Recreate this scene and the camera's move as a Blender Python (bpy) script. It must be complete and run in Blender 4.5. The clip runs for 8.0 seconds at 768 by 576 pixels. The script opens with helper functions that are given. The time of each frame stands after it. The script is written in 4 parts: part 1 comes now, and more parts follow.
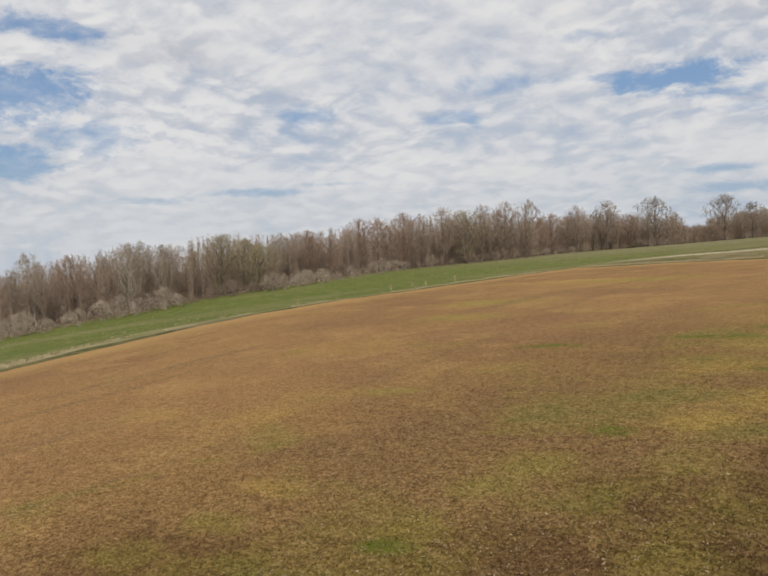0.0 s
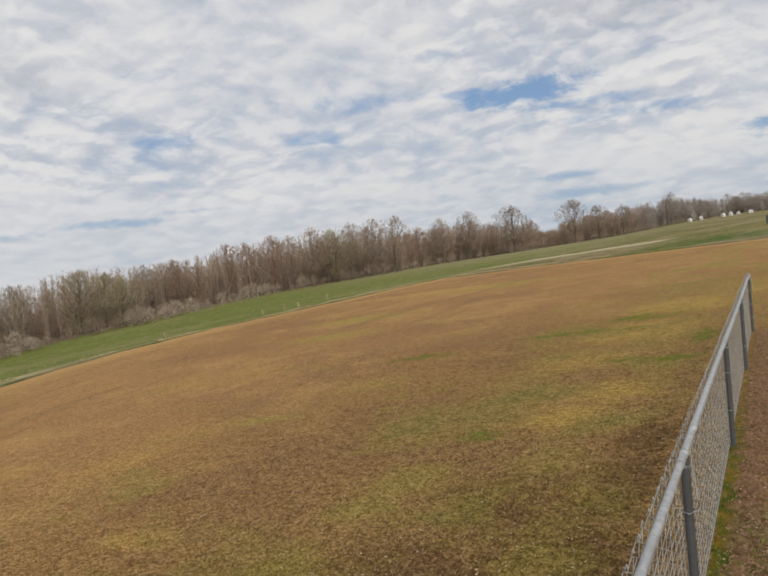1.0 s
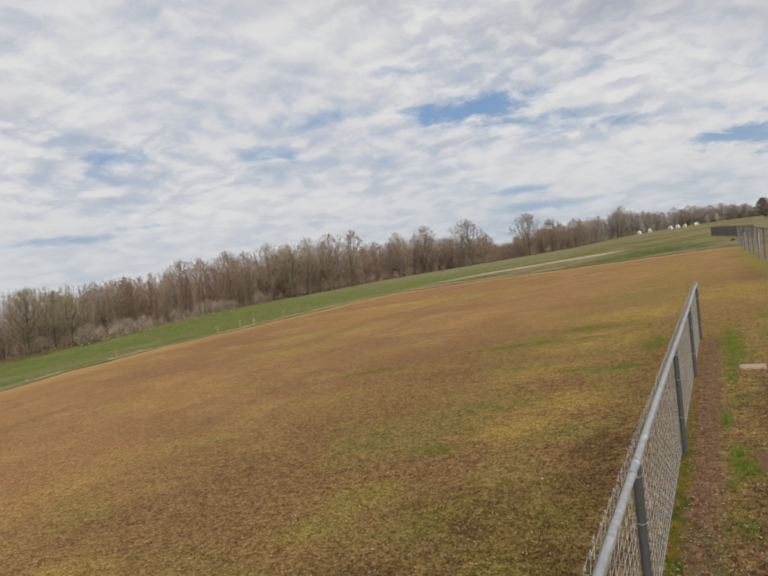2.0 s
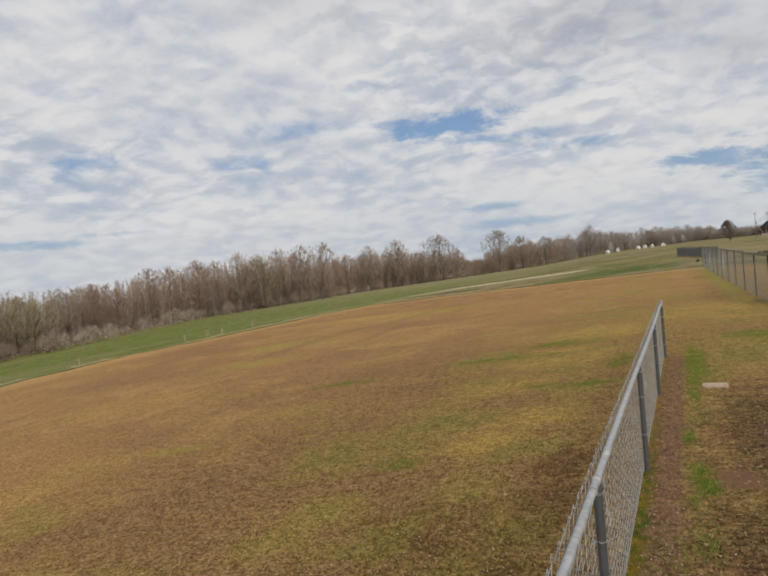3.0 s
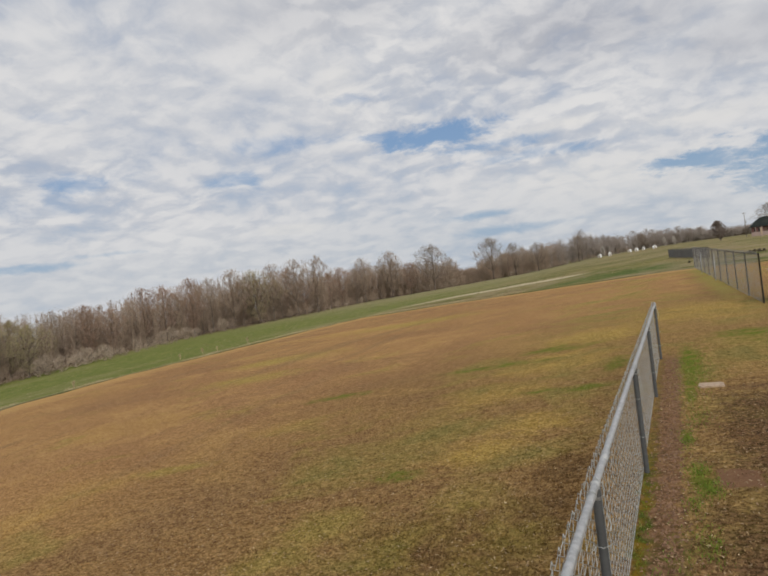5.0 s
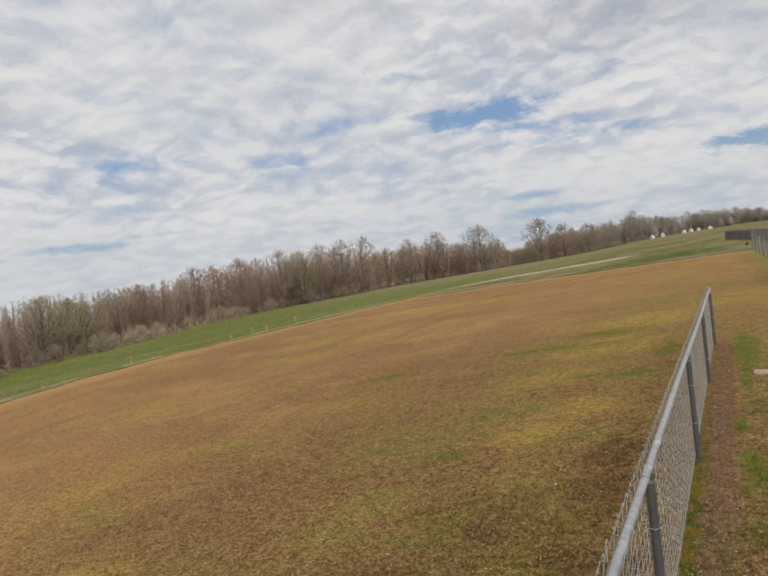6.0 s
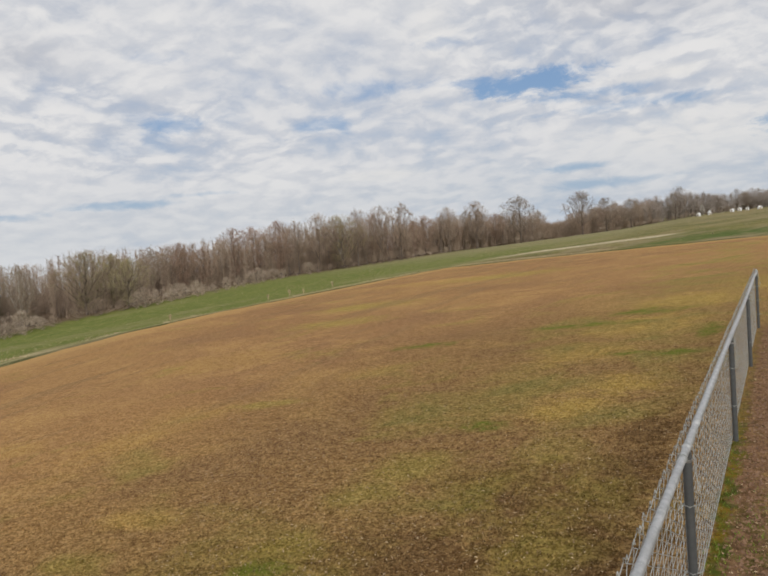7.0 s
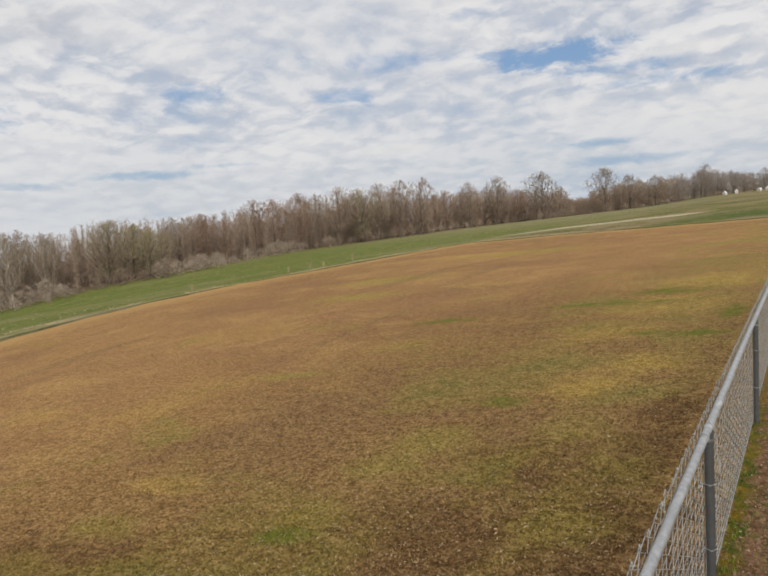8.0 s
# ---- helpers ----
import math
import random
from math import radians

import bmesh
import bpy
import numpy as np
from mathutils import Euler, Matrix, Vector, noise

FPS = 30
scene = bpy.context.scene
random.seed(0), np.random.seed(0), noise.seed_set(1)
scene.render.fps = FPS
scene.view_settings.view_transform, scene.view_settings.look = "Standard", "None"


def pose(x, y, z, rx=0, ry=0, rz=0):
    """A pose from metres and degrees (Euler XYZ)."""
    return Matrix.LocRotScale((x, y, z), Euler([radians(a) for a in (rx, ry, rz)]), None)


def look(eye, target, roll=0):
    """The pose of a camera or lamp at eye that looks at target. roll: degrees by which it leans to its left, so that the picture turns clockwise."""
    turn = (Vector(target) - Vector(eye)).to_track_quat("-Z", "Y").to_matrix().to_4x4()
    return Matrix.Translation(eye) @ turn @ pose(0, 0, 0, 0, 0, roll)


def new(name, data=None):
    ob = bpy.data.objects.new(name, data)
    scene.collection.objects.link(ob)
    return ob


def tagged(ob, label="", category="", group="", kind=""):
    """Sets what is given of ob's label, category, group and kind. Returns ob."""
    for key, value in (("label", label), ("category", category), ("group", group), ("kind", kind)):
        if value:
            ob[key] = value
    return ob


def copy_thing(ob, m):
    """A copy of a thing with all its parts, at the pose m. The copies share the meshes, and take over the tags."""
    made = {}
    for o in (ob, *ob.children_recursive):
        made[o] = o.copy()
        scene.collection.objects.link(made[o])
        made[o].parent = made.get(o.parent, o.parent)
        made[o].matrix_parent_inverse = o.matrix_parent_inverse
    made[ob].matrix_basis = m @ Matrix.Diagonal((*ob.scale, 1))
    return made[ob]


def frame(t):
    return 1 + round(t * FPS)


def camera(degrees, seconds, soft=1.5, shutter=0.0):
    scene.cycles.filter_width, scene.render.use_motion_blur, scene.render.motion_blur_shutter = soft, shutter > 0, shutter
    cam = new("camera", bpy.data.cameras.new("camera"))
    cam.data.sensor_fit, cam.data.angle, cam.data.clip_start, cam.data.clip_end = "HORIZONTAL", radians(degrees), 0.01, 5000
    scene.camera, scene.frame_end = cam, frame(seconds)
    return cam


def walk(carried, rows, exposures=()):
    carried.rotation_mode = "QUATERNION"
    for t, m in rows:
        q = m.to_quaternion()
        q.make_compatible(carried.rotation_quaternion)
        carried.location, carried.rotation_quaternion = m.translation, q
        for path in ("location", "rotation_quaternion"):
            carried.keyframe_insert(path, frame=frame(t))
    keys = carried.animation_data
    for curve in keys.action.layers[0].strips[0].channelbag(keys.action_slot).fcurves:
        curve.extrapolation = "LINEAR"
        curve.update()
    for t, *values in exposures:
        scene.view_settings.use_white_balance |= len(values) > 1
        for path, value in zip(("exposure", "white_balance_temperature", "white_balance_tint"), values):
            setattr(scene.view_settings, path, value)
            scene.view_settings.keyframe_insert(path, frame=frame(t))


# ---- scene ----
# ---- camera ----
cam = camera(57.8, 8.0, soft=1.9)
EYE = 1.95
# seconds, x, y, height over the eye's mean, yaw, pitch, lean
ROWS = [
    (0.0, -0.060, -0.462, 0.076, 40.00, -4.15, 2.46),
    (0.3, -0.024, -0.432, 0.091, 36.28, -4.04, 3.38),
    (0.5, -0.005, -0.405, 0.100, 33.72, -3.92, 4.26),
    (1.0, -0.014, -0.265, 0.074, 29.35, -3.34, 6.28),
    (1.5, -0.021, -0.165, 0.049, 27.10, -2.88, 7.22),
    (2.0, -0.023, -0.112, 0.033, 25.79, -2.55, 6.81),
    (2.2, -0.021, -0.090, 0.026, 25.34, -2.41, 6.45),
    (3.3, -0.008, -0.014, 0.004, 22.83, -1.45, 5.40),
    (3.5, 0.000, 0.004, 0.000, 22.50, -1.30, 5.50),
    (4.0, -0.003, 0.038, -0.012, 21.82, -0.99, 6.27),
    (4.2, -0.006, 0.036, -0.013, 21.70, -0.87, 6.50),
    (5.3, -0.010, -0.046, 0.010, 23.71, -0.96, 7.73),
    (5.5, -0.006, -0.083, 0.021, 24.53, -1.21, 7.65),
    (6.0, -0.005, -0.172, 0.048, 26.76, -1.94, 7.13),
    (6.5, -0.013, -0.228, 0.062, 28.64, -3.03, 6.03),
    (7.0, -0.020, -0.277, 0.075, 29.86, -4.31, 4.97),
    (7.5, -0.026, -0.326, 0.088, 30.73, -5.41, 4.39),
    (8.0, -0.028, -0.356, 0.097, 31.53, -6.30, 4.12),
]
walk(cam, [(t, pose(x, y, EYE + z, 90 + pitch, lean, yaw)) for t, x, y, z, yaw, pitch, lean in ROWS],
     exposures=((0.0, -0.02), (2.0, -0.03), (4.0, -0.09), (6.0, -0.04), (8.0, 0.04)))


# ---- node shorthand ----
class Graph:
    """Builds a node tree with short calls; values may be numbers, tuples or sockets."""

    def __init__(self, tree):
        self.tree = tree
        tree.nodes.clear()

    def node(self, kind):
        return self.tree.nodes.new(kind)

    def put(self, socket, value):
        if isinstance(value, bpy.types.NodeSocket):
            self.tree.links.new(value, socket)
        elif isinstance(value, tuple) and len(value) == 3 and socket.type == "RGBA":
            socket.default_value = (*value, 1)
        else:
            socket.default_value = value

    def math(self, op, a, b=0.0, clamp=False):
        n = self.node("ShaderNodeMath")
        n.operation, n.use_clamp = op, clamp
        self.put(n.inputs[0], a), self.put(n.inputs[1], b)
        return n.outputs[0]

    def vec(self, op, a, b=(0, 0, 0)):
        n = self.node("ShaderNodeVectorMath")
        n.operation = op
        self.put(n.inputs[0], a)
        self.put(n.inputs[3] if op == "SCALE" else n.inputs[1], b)
        return n.outputs["Value"] if op in ("LENGTH", "DOT_PRODUCT", "DISTANCE") else n.outputs[0]

    def xyz(self, v):
        n = self.node("ShaderNodeSeparateXYZ")
        self.put(n.inputs[0], v)
        return n.outputs[0], n.outputs[1], n.outputs[2]

    def join(self, x, y, z):
        n = self.node("ShaderNodeCombineXYZ")
        for s, v in zip(n.inputs, (x, y, z)):
            self.put(s, v)
        return n.outputs[0]

    def noise(self, v, scale, detail=3.0, rough=0.55, twist=0.0, colour=False):
        n = self.node("ShaderNodeTexNoise")
        self.put(n.inputs["Vector"], v)
        for key, value in (("Scale", scale), ("Detail", detail), ("Roughness", rough), ("Distortion", twist)):
            n.inputs[key].default_value = value
        return n.outputs["Color" if colour else "Fac"]

    def cells(self, v, scale):
        n = self.node("ShaderNodeTexVoronoi")
        n.feature = "SMOOTH_F1"
        self.put(n.inputs["Vector"], v)
        n.inputs["Scale"].default_value, n.inputs["Smoothness"].default_value = scale, 0.9
        return n.outputs["Distance"]

    def smooth(self, v, lo, hi, a=0.0, b=1.0):
        n = self.node("ShaderNodeMapRange")
        n.interpolation_type = "SMOOTHSTEP"
        for i, value in enumerate((v, lo, hi, a, b)):
            self.put(n.inputs[i], value)
        return n.outputs[0]

    def mix(self, f, a, b, how="MIX"):
        n = self.node("ShaderNodeMix")
        n.data_type, n.blend_type = "RGBA", how
        self.put(n.inputs["Factor"], f)
        self.put(n.inputs[6], a), self.put(n.inputs[7], b)
        return n.outputs[2]

    def bump(self, h, strength, distance):
        n = self.node("ShaderNodeBump")
        n.inputs["Strength"].default_value, n.inputs["Distance"].default_value = strength, distance
        self.put(n.inputs["Height"], h)
        return n.outputs[0]

    def surface(self, colour, rough=0.9, metal=0.0, normal=None, spec=0.3):
        n = self.node("ShaderNodeBsdfPrincipled")
        self.put(n.inputs["Base Color"], colour), self.put(n.inputs["Roughness"], rough)
        self.put(n.inputs["Metallic"], metal), self.put(n.inputs["Specular IOR Level"], spec)
        if normal is not None:
            self.put(n.inputs["Normal"], normal)
        out = self.node("ShaderNodeOutputMaterial")
        self.tree.links.new(n.outputs[0], out.inputs[0])

    def place(self):
        return self.node("ShaderNodeNewGeometry").outputs["Position"]

    def chance(self):
        return self.node("ShaderNodeObjectInfo").outputs["Random"]

    def island(self):
        return self.node("ShaderNodeNewGeometry").outputs["Random Per Island"]


def material(name):
    m = bpy.data.materials.new(name)
    m.use_nodes = True
    return m, Graph(m.node_tree)


# ---- world and sun ----
SUN_AZ, SUN_EL = 143.0, 38.0    # degrees clockwise from +y; behind the camera to its right
world = bpy.data.worlds.new("sky")
scene.world = world
world.use_nodes = True
SKY = 0.1
g = Graph(world.node_tree)
ray = g.vec("NORMALIZE", g.node("ShaderNodeTexCoord").outputs["Generated"])
rx, ry, rz = g.xyz(ray)
up = g.math("MAXIMUM", rz, 0.0)
clear = g.node("ShaderNodeTexSky")
clear.sky_type, clear.sun_disc, clear.dust_density = "NISHITA", False, 1.5
clear.sun_elevation, clear.sun_rotation = radians(SUN_EL), radians(SUN_AZ)
den = g.math("ADD", up, 0.31)
flat = g.join(g.math("DIVIDE", rx, den), g.math("DIVIDE", ry, den), 0.0)
azim = g.math("MULTIPLY", g.math("ARCTAN2", rx, ry), 57.2958)
elev = g.math("MULTIPLY", g.math("ARCSINE", rz), 57.2958)


def heap(p):
    """Height of the heaped cloud over a place of the deck."""
    a, b = g.noise(p, 2.4, 3, 0.5), g.noise(g.vec("ADD", p, (9.0, 2.0, 0.0)), 10.5, 6, 0.6)
    puff = g.math("SUBTRACT", 0.95, g.cells(g.vec("ADD", p, g.vec("SCALE", g.noise(p, 9.0, 3, colour=True), 0.10)), 12.0))
    return g.math("ADD", g.math("MULTIPLY", a, 0.46), g.math("ADD", g.math("MULTIPLY", b, 0.34), g.math("MULTIPLY", puff, 0.20)))


def patches(places, rag):
    """Soft uneven patches of the sky: azimuth, elevation, half sizes in degrees, strength."""
    m = 0.0
    for a, e, wa, we, depth in places:
        da = g.math("DIVIDE", g.math("SUBTRACT", azim, a), wa)
        de = g.math("DIVIDE", g.math("SUBTRACT", elev, e), we)
        d = g.math("ADD", g.math("SQRT", g.math("ADD", g.math("MULTIPLY", da, da), g.math("MULTIPLY", de, de))), rag)
        m = g.math("MAXIMUM", m, g.smooth(d, 1.3, 0.2, 0.0, depth))
    return m


warp = g.vec("ADD", flat, g.vec("SCALE", g.noise(flat, 3.0, 4, colour=True), 0.2))
big = g.noise(g.vec("ADD", flat, (4.3, 1.7, 0.0)), 0.75, 3, 0.5, 0.3)
fine = g.noise(warp, 15.0, 4, 0.6)
tall = heap(warp)
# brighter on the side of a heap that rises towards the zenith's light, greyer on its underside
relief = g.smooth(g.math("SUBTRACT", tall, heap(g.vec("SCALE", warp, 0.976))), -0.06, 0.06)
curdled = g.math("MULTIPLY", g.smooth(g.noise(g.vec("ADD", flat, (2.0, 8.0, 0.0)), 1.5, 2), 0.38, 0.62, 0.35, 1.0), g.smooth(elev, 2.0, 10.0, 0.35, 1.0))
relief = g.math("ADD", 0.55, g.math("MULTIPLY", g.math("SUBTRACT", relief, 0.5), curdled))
ragged = g.math("MULTIPLY", g.math("SUBTRACT", g.noise(warp, 7.0, 5, 0.7), 0.5), 3.2)
soft_rag = g.math("MULTIPLY", g.math("SUBTRACT", big, 0.5), 1.6)
thin = patches(((-16.4, 10.8, 5.6, 1.1, 0.27), (-12.6, 9.5, 4.5, 0.6, 0.17), (-21.3, 11.3, 2.6, 0.5, 0.20), (-9.0, 8.3, 6.0, 0.5, 0.13), (2.5, 5.6, 4.6, 0.8, 0.27), (8.8, 4.4, 5.0, 3.0, 0.33)), ragged)
thin = g.math("MAXIMUM", thin, patches(((-14.4, 4.0, 3.4, 0.4, 0.23), (-12.0, 2.6, 5.5, 0.5, 0.20), (-50.0, 4.0, 5.0, 0.4, 0.24), (-43.6, 4.5, 3.4, 0.25, 0.17), (-58.2, 3.6, 4.0, 0.4, 0.19)), g.math("MULTIPLY", ragged, 0.55)))
thin = g.math("MAXIMUM", thin, patches(((-67.0, 11.6, 5.2, 2.5, 0.26), (-66.0, 15.9, 4.6, 1.2, 0.22), (-62.2, 8.4, 4.6, 1.5, 0.17), (-68.0, 6.5, 5.0, 1.4, 0.22), (-45.8, 9.8, 2.2, 0.8, 0.15), (-34.1, 9.2, 2.6, 0.7, 0.11), (-23.8, 14.5, 3.0, 0.7, 0.11), (-46.8, 14.8, 2.4, 0.6, 0.10), (-30.0, 11.6, 5.0, 0.8, 0.10)), ragged))
deck = g.math("ADD", g.math("MULTIPLY", big, 0.34), g.math("MULTIPLY", tall, 0.66))
thick = g.math("SUBTRACT", g.math("ADD", deck, g.math("MULTIPLY", g.math("SUBTRACT", fine, 0.5), 0.10)), thin)
cover = g.smooth(thick, 0.20, 0.53)
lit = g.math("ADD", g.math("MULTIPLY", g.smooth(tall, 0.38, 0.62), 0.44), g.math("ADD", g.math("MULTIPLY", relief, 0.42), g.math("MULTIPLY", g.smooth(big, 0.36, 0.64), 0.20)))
veil = patches(((-4.0, 5.6, 11.0, 2.6, 0.75), (-29.4, 4.9, 4.2, 0.6, 0.9), (-8.6, 10.1, 4.0, 0.6, 0.8), (2.2, 8.8, 6.5, 1.0, 0.7), (-24.5, 15.6, 2.2, 2.6, 0.5)), g.math("MULTIPLY", ragged, 0.6))
lit = g.mix(veil, lit, g.math("ADD", 0.70, g.math("MULTIPLY", lit, 0.28)))
dim = patches(((-5.0, 17.0, 15.0, 3.6, 0.9), (7.0, 13.6, 8.0, 2.6, 0.8), (-26.0, 21.5, 12.0, 3.6, 0.6), (-56.0, 15.0, 6.0, 2.0, 0.5)), soft_rag)
pale = g.mix(lit, (4.75, 5.1, 5.8), (7.7, 7.62, 7.6))
dull = g.mix(lit, (4.1, 4.25, 4.75), (6.0, 6.05, 6.35))
cloud = g.mix(dim, pale, dull)
cloud = g.mix(g.math("MULTIPLY", veil, 0.5), cloud, g.mix(1.0, cloud, (1.02, 1.0, 0.955), "MULTIPLY"))
haze = g.smooth(elev, 8.0, 0.5)
cloud = g.mix(g.math("MULTIPLY", haze, 0.5), cloud, (5.5, 5.85, 6.2))
blue = g.mix(0.6, clear.outputs[0], (1.7, 2.95, 5.3))
blue = g.mix(g.math("MULTIPLY", haze, 0.8), blue, (4.0, 5.0, 6.2))
colour = g.mix(cover, blue, cloud)
back = g.node("ShaderNodeBackground")
g.put(back.inputs[0], colour)
back.inputs[1].default_value = SKY
g.tree.links.new(back.outputs[0], g.node("ShaderNodeOutputWorld").inputs[0])

sun = new("sun", bpy.data.lights.new("sun", "SUN"))
sun.data.energy, sun.data.angle, sun.data.color = 2.1, radians(12), (1.0, 0.95, 0.87)
away = Vector((math.sin(radians(SUN_AZ)) * math.cos(radians(SUN_EL)), math.cos(radians(SUN_AZ)) * math.cos(radians(SUN_EL)), math.sin(radians(SUN_EL))))
sun.matrix_world = look(away * 50, (0, 0, 0))


# ---- materials ----
def spots(g, p, places):
    """A soft mask round the places (x, y, half width, half depth)."""
    x, y, z = g.xyz(p)
    rag = g.math("MULTIPLY", g.math("SUBTRACT", g.noise(p, 2.5, 5, 0.7), 0.5), 2.2)
    m = 0.0
    for px, py, wx, wy in places:
        dx = g.math("DIVIDE", g.math("SUBTRACT", x, px), wx)
        dy = g.math("DIVIDE", g.math("SUBTRACT", y, py), wy)
        d = g.math("ADD", g.math("SQRT", g.math("ADD", g.math("MULTIPLY", dx, dx), g.math("MULTIPLY", dy, dy))), rag)
        m = g.math("MAXIMUM", m, g.smooth(d, 1.3, 0.3))
    return m


def cover_colour(g, p):
    """The colour of the mown field by its place: dormant turf, golden, reddish and green patches."""
    x, y, z = g.xyz(p)
    ground = g.join(x, y, 0.0)
    wide = g.noise(ground, 0.11, 3, 0.5, 0.4)
    patch = g.noise(g.vec("ADD", ground, (31.0, 7.0, 0.0)), 0.42, 4, 0.6, 0.5)
    clump = g.noise(ground, 2.2, 4, 0.6)
    tuft = g.noise(ground, 13.0, 4, 0.7)
    c = g.mix(g.smooth(wide, 0.36, 0.64), (0.235, 0.129, 0.066), (0.315, 0.195, 0.082))
    c = g.mix(g.smooth(patch, 0.46, 0.68, 0.0, 0.65), c, (0.43, 0.295, 0.115))
    c = g.mix(g.smooth(clump, 0.5, 0.72, 0.0, 0.6), c, (0.195, 0.108, 0.056))
    beside = g.smooth(x, -9.0, -1.5)
    lush = g.noise(g.vec("ADD", ground, (3.0, 55.0, 0.0)), 0.5, 4, 0.62, 0.6)
    lush = g.math("ADD", lush, g.math("MULTIPLY", beside, 0.125))
    gold = spots(g, p, [(-3.0, 11.3, 1.0, 1.2), (-2.5, 13.9, 1.4, 1.4), (-2.0, 17.3, 1.3, 1.7), (-2.3, 7.6, 0.55, 0.7), (-1.85, 8.9, 0.6, 0.8), (-13.2, 13.5, 2.4, 1.4), (-9.1, 8.2, 1.1, 0.9), (-7.1, 11.0, 0.8, 0.6), (-17.5, 36.0, 6.5, 2.4),
                       (0.3, 20.5, 2.2, 2.6), (-8.9, 6.9, 0.9, 0.9), (-11.7, 6.4, 1.0, 0.7), (-5.5, 4.1, 0.6, 0.25)])
    c = g.mix(g.math("MULTIPLY", gold, g.math("MULTIPLY", g.smooth(patch, 0.3, 0.6, 0.5, 0.95), g.smooth(x, -8.0, -3.0, 0.42, 1.0))), c, (0.53, 0.40, 0.10))
    worn = spots(g, p, [(-9.9, 27.3, 4.3, 1.6), (-9.4, 18.9, 2.8, 1.2), (-18.8, 25.2, 3.6, 1.3), (-5.6, 6.9, 0.9, 1.4), (-5.0, 8.4, 1.3, 0.8), (-4.7, 12.1, 0.9, 0.7), (-6.3, 5.4, 1.2, 0.7), (-6.2, 14.5, 1.3, 0.8), (-18.1, 18.4, 4.4, 1.2), (0.9, 25.5, 1.3, 1.8)])
    c = g.mix(g.math("MULTIPLY", worn, 0.55), c, (0.185, 0.10, 0.058))
    # spots where the turf is mixed down to a dark brown
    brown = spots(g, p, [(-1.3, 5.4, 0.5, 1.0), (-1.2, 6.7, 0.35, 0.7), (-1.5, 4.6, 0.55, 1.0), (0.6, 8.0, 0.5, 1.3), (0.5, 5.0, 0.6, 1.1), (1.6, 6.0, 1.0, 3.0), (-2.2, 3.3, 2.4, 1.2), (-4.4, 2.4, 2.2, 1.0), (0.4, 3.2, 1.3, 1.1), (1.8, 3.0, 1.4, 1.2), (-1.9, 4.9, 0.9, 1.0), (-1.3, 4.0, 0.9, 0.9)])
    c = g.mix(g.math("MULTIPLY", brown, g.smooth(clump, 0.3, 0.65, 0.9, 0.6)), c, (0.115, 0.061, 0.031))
    lime = spots(g, p, [(-3.3, 5.6, 0.5, 0.6), (-3.45, 4.9, 0.4, 0.4), (-13.5, 19.3, 2.2, 1.3), (-15.0, 24.0, 2.6, 1.6), (-13.3, 35.0, 4.0, 2.4), (-3.2, 8.9, 0.6, 0.5), (-2.1, 6.1, 0.45, 0.45), (-3.5, 3.8, 0.35, 0.4), (-5.3, 3.2, 0.5, 0.3), (-5.4, 2.4, 0.6, 0.3), (-1.45, 3.9, 0.3, 0.3), (-7.7, 8.7, 0.8, 0.4), (1.7, 13.6, 1.9, 1.9)])
    c = g.mix(g.math("MULTIPLY", lime, g.smooth(patch, 0.3, 0.6, 0.5, 0.92)), c, (0.30, 0.275, 0.055))
    c = g.mix(g.smooth(lush, 0.56, 0.72, 0.0, 0.75), c, (0.27, 0.235, 0.055))
    c = g.mix(g.smooth(lush, 0.68, 0.80, 0.0, 0.8), c, (0.16, 0.19, 0.035))
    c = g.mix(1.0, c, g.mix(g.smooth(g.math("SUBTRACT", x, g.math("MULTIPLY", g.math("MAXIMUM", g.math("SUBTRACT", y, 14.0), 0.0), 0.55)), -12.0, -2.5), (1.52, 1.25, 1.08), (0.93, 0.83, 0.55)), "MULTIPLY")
    mown = g.noise(g.join(g.math("MULTIPLY", x, 0.8), g.math("MULTIPLY", y, 0.06), 5.0), 1.0, 4, 0.6, 0.5)
    c = g.mix(g.math("MULTIPLY", g.smooth(mown, 0.53, 0.66, 0.0, 0.45), g.smooth(x, -4.0, -12.0)), c, (0.185, 0.105, 0.062))
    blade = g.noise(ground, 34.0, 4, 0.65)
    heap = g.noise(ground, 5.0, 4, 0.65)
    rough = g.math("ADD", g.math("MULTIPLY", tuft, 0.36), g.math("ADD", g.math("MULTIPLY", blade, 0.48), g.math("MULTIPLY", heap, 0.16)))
    # shade in the gaps between blades is put into the colour, tips paler
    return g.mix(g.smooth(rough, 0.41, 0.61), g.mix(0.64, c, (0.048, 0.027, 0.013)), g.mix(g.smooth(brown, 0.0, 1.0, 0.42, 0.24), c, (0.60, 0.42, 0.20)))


GREEN_SPOTS = [(-6.95, 13.4, 0.85, 0.4), (-3.17, 7.0, 0.38, 0.24), (-2.65, 15.9, 0.95, 0.5), (-3.8, 14.5, 1.2, 0.3), (-1.58, 10.8, 0.45, 0.3), (-2.25, 10.95, 0.4, 0.25), (-1.2, 12.7, 0.25, 0.8), (-3.46, 3.4, 0.25, 0.2), (-0.05, 12.0, 0.2, 1.9), (1.2, 15.1, 0.8, 0.7), (-0.05, 9.9, 0.08, 1.2),
               (-0.03, 6.0, 0.12, 0.4), (-0.13, 7.4, 0.06, 0.25), (2.4, 14.2, 1.4, 0.9), (-0.25, 4.2, 0.12, 0.7)]


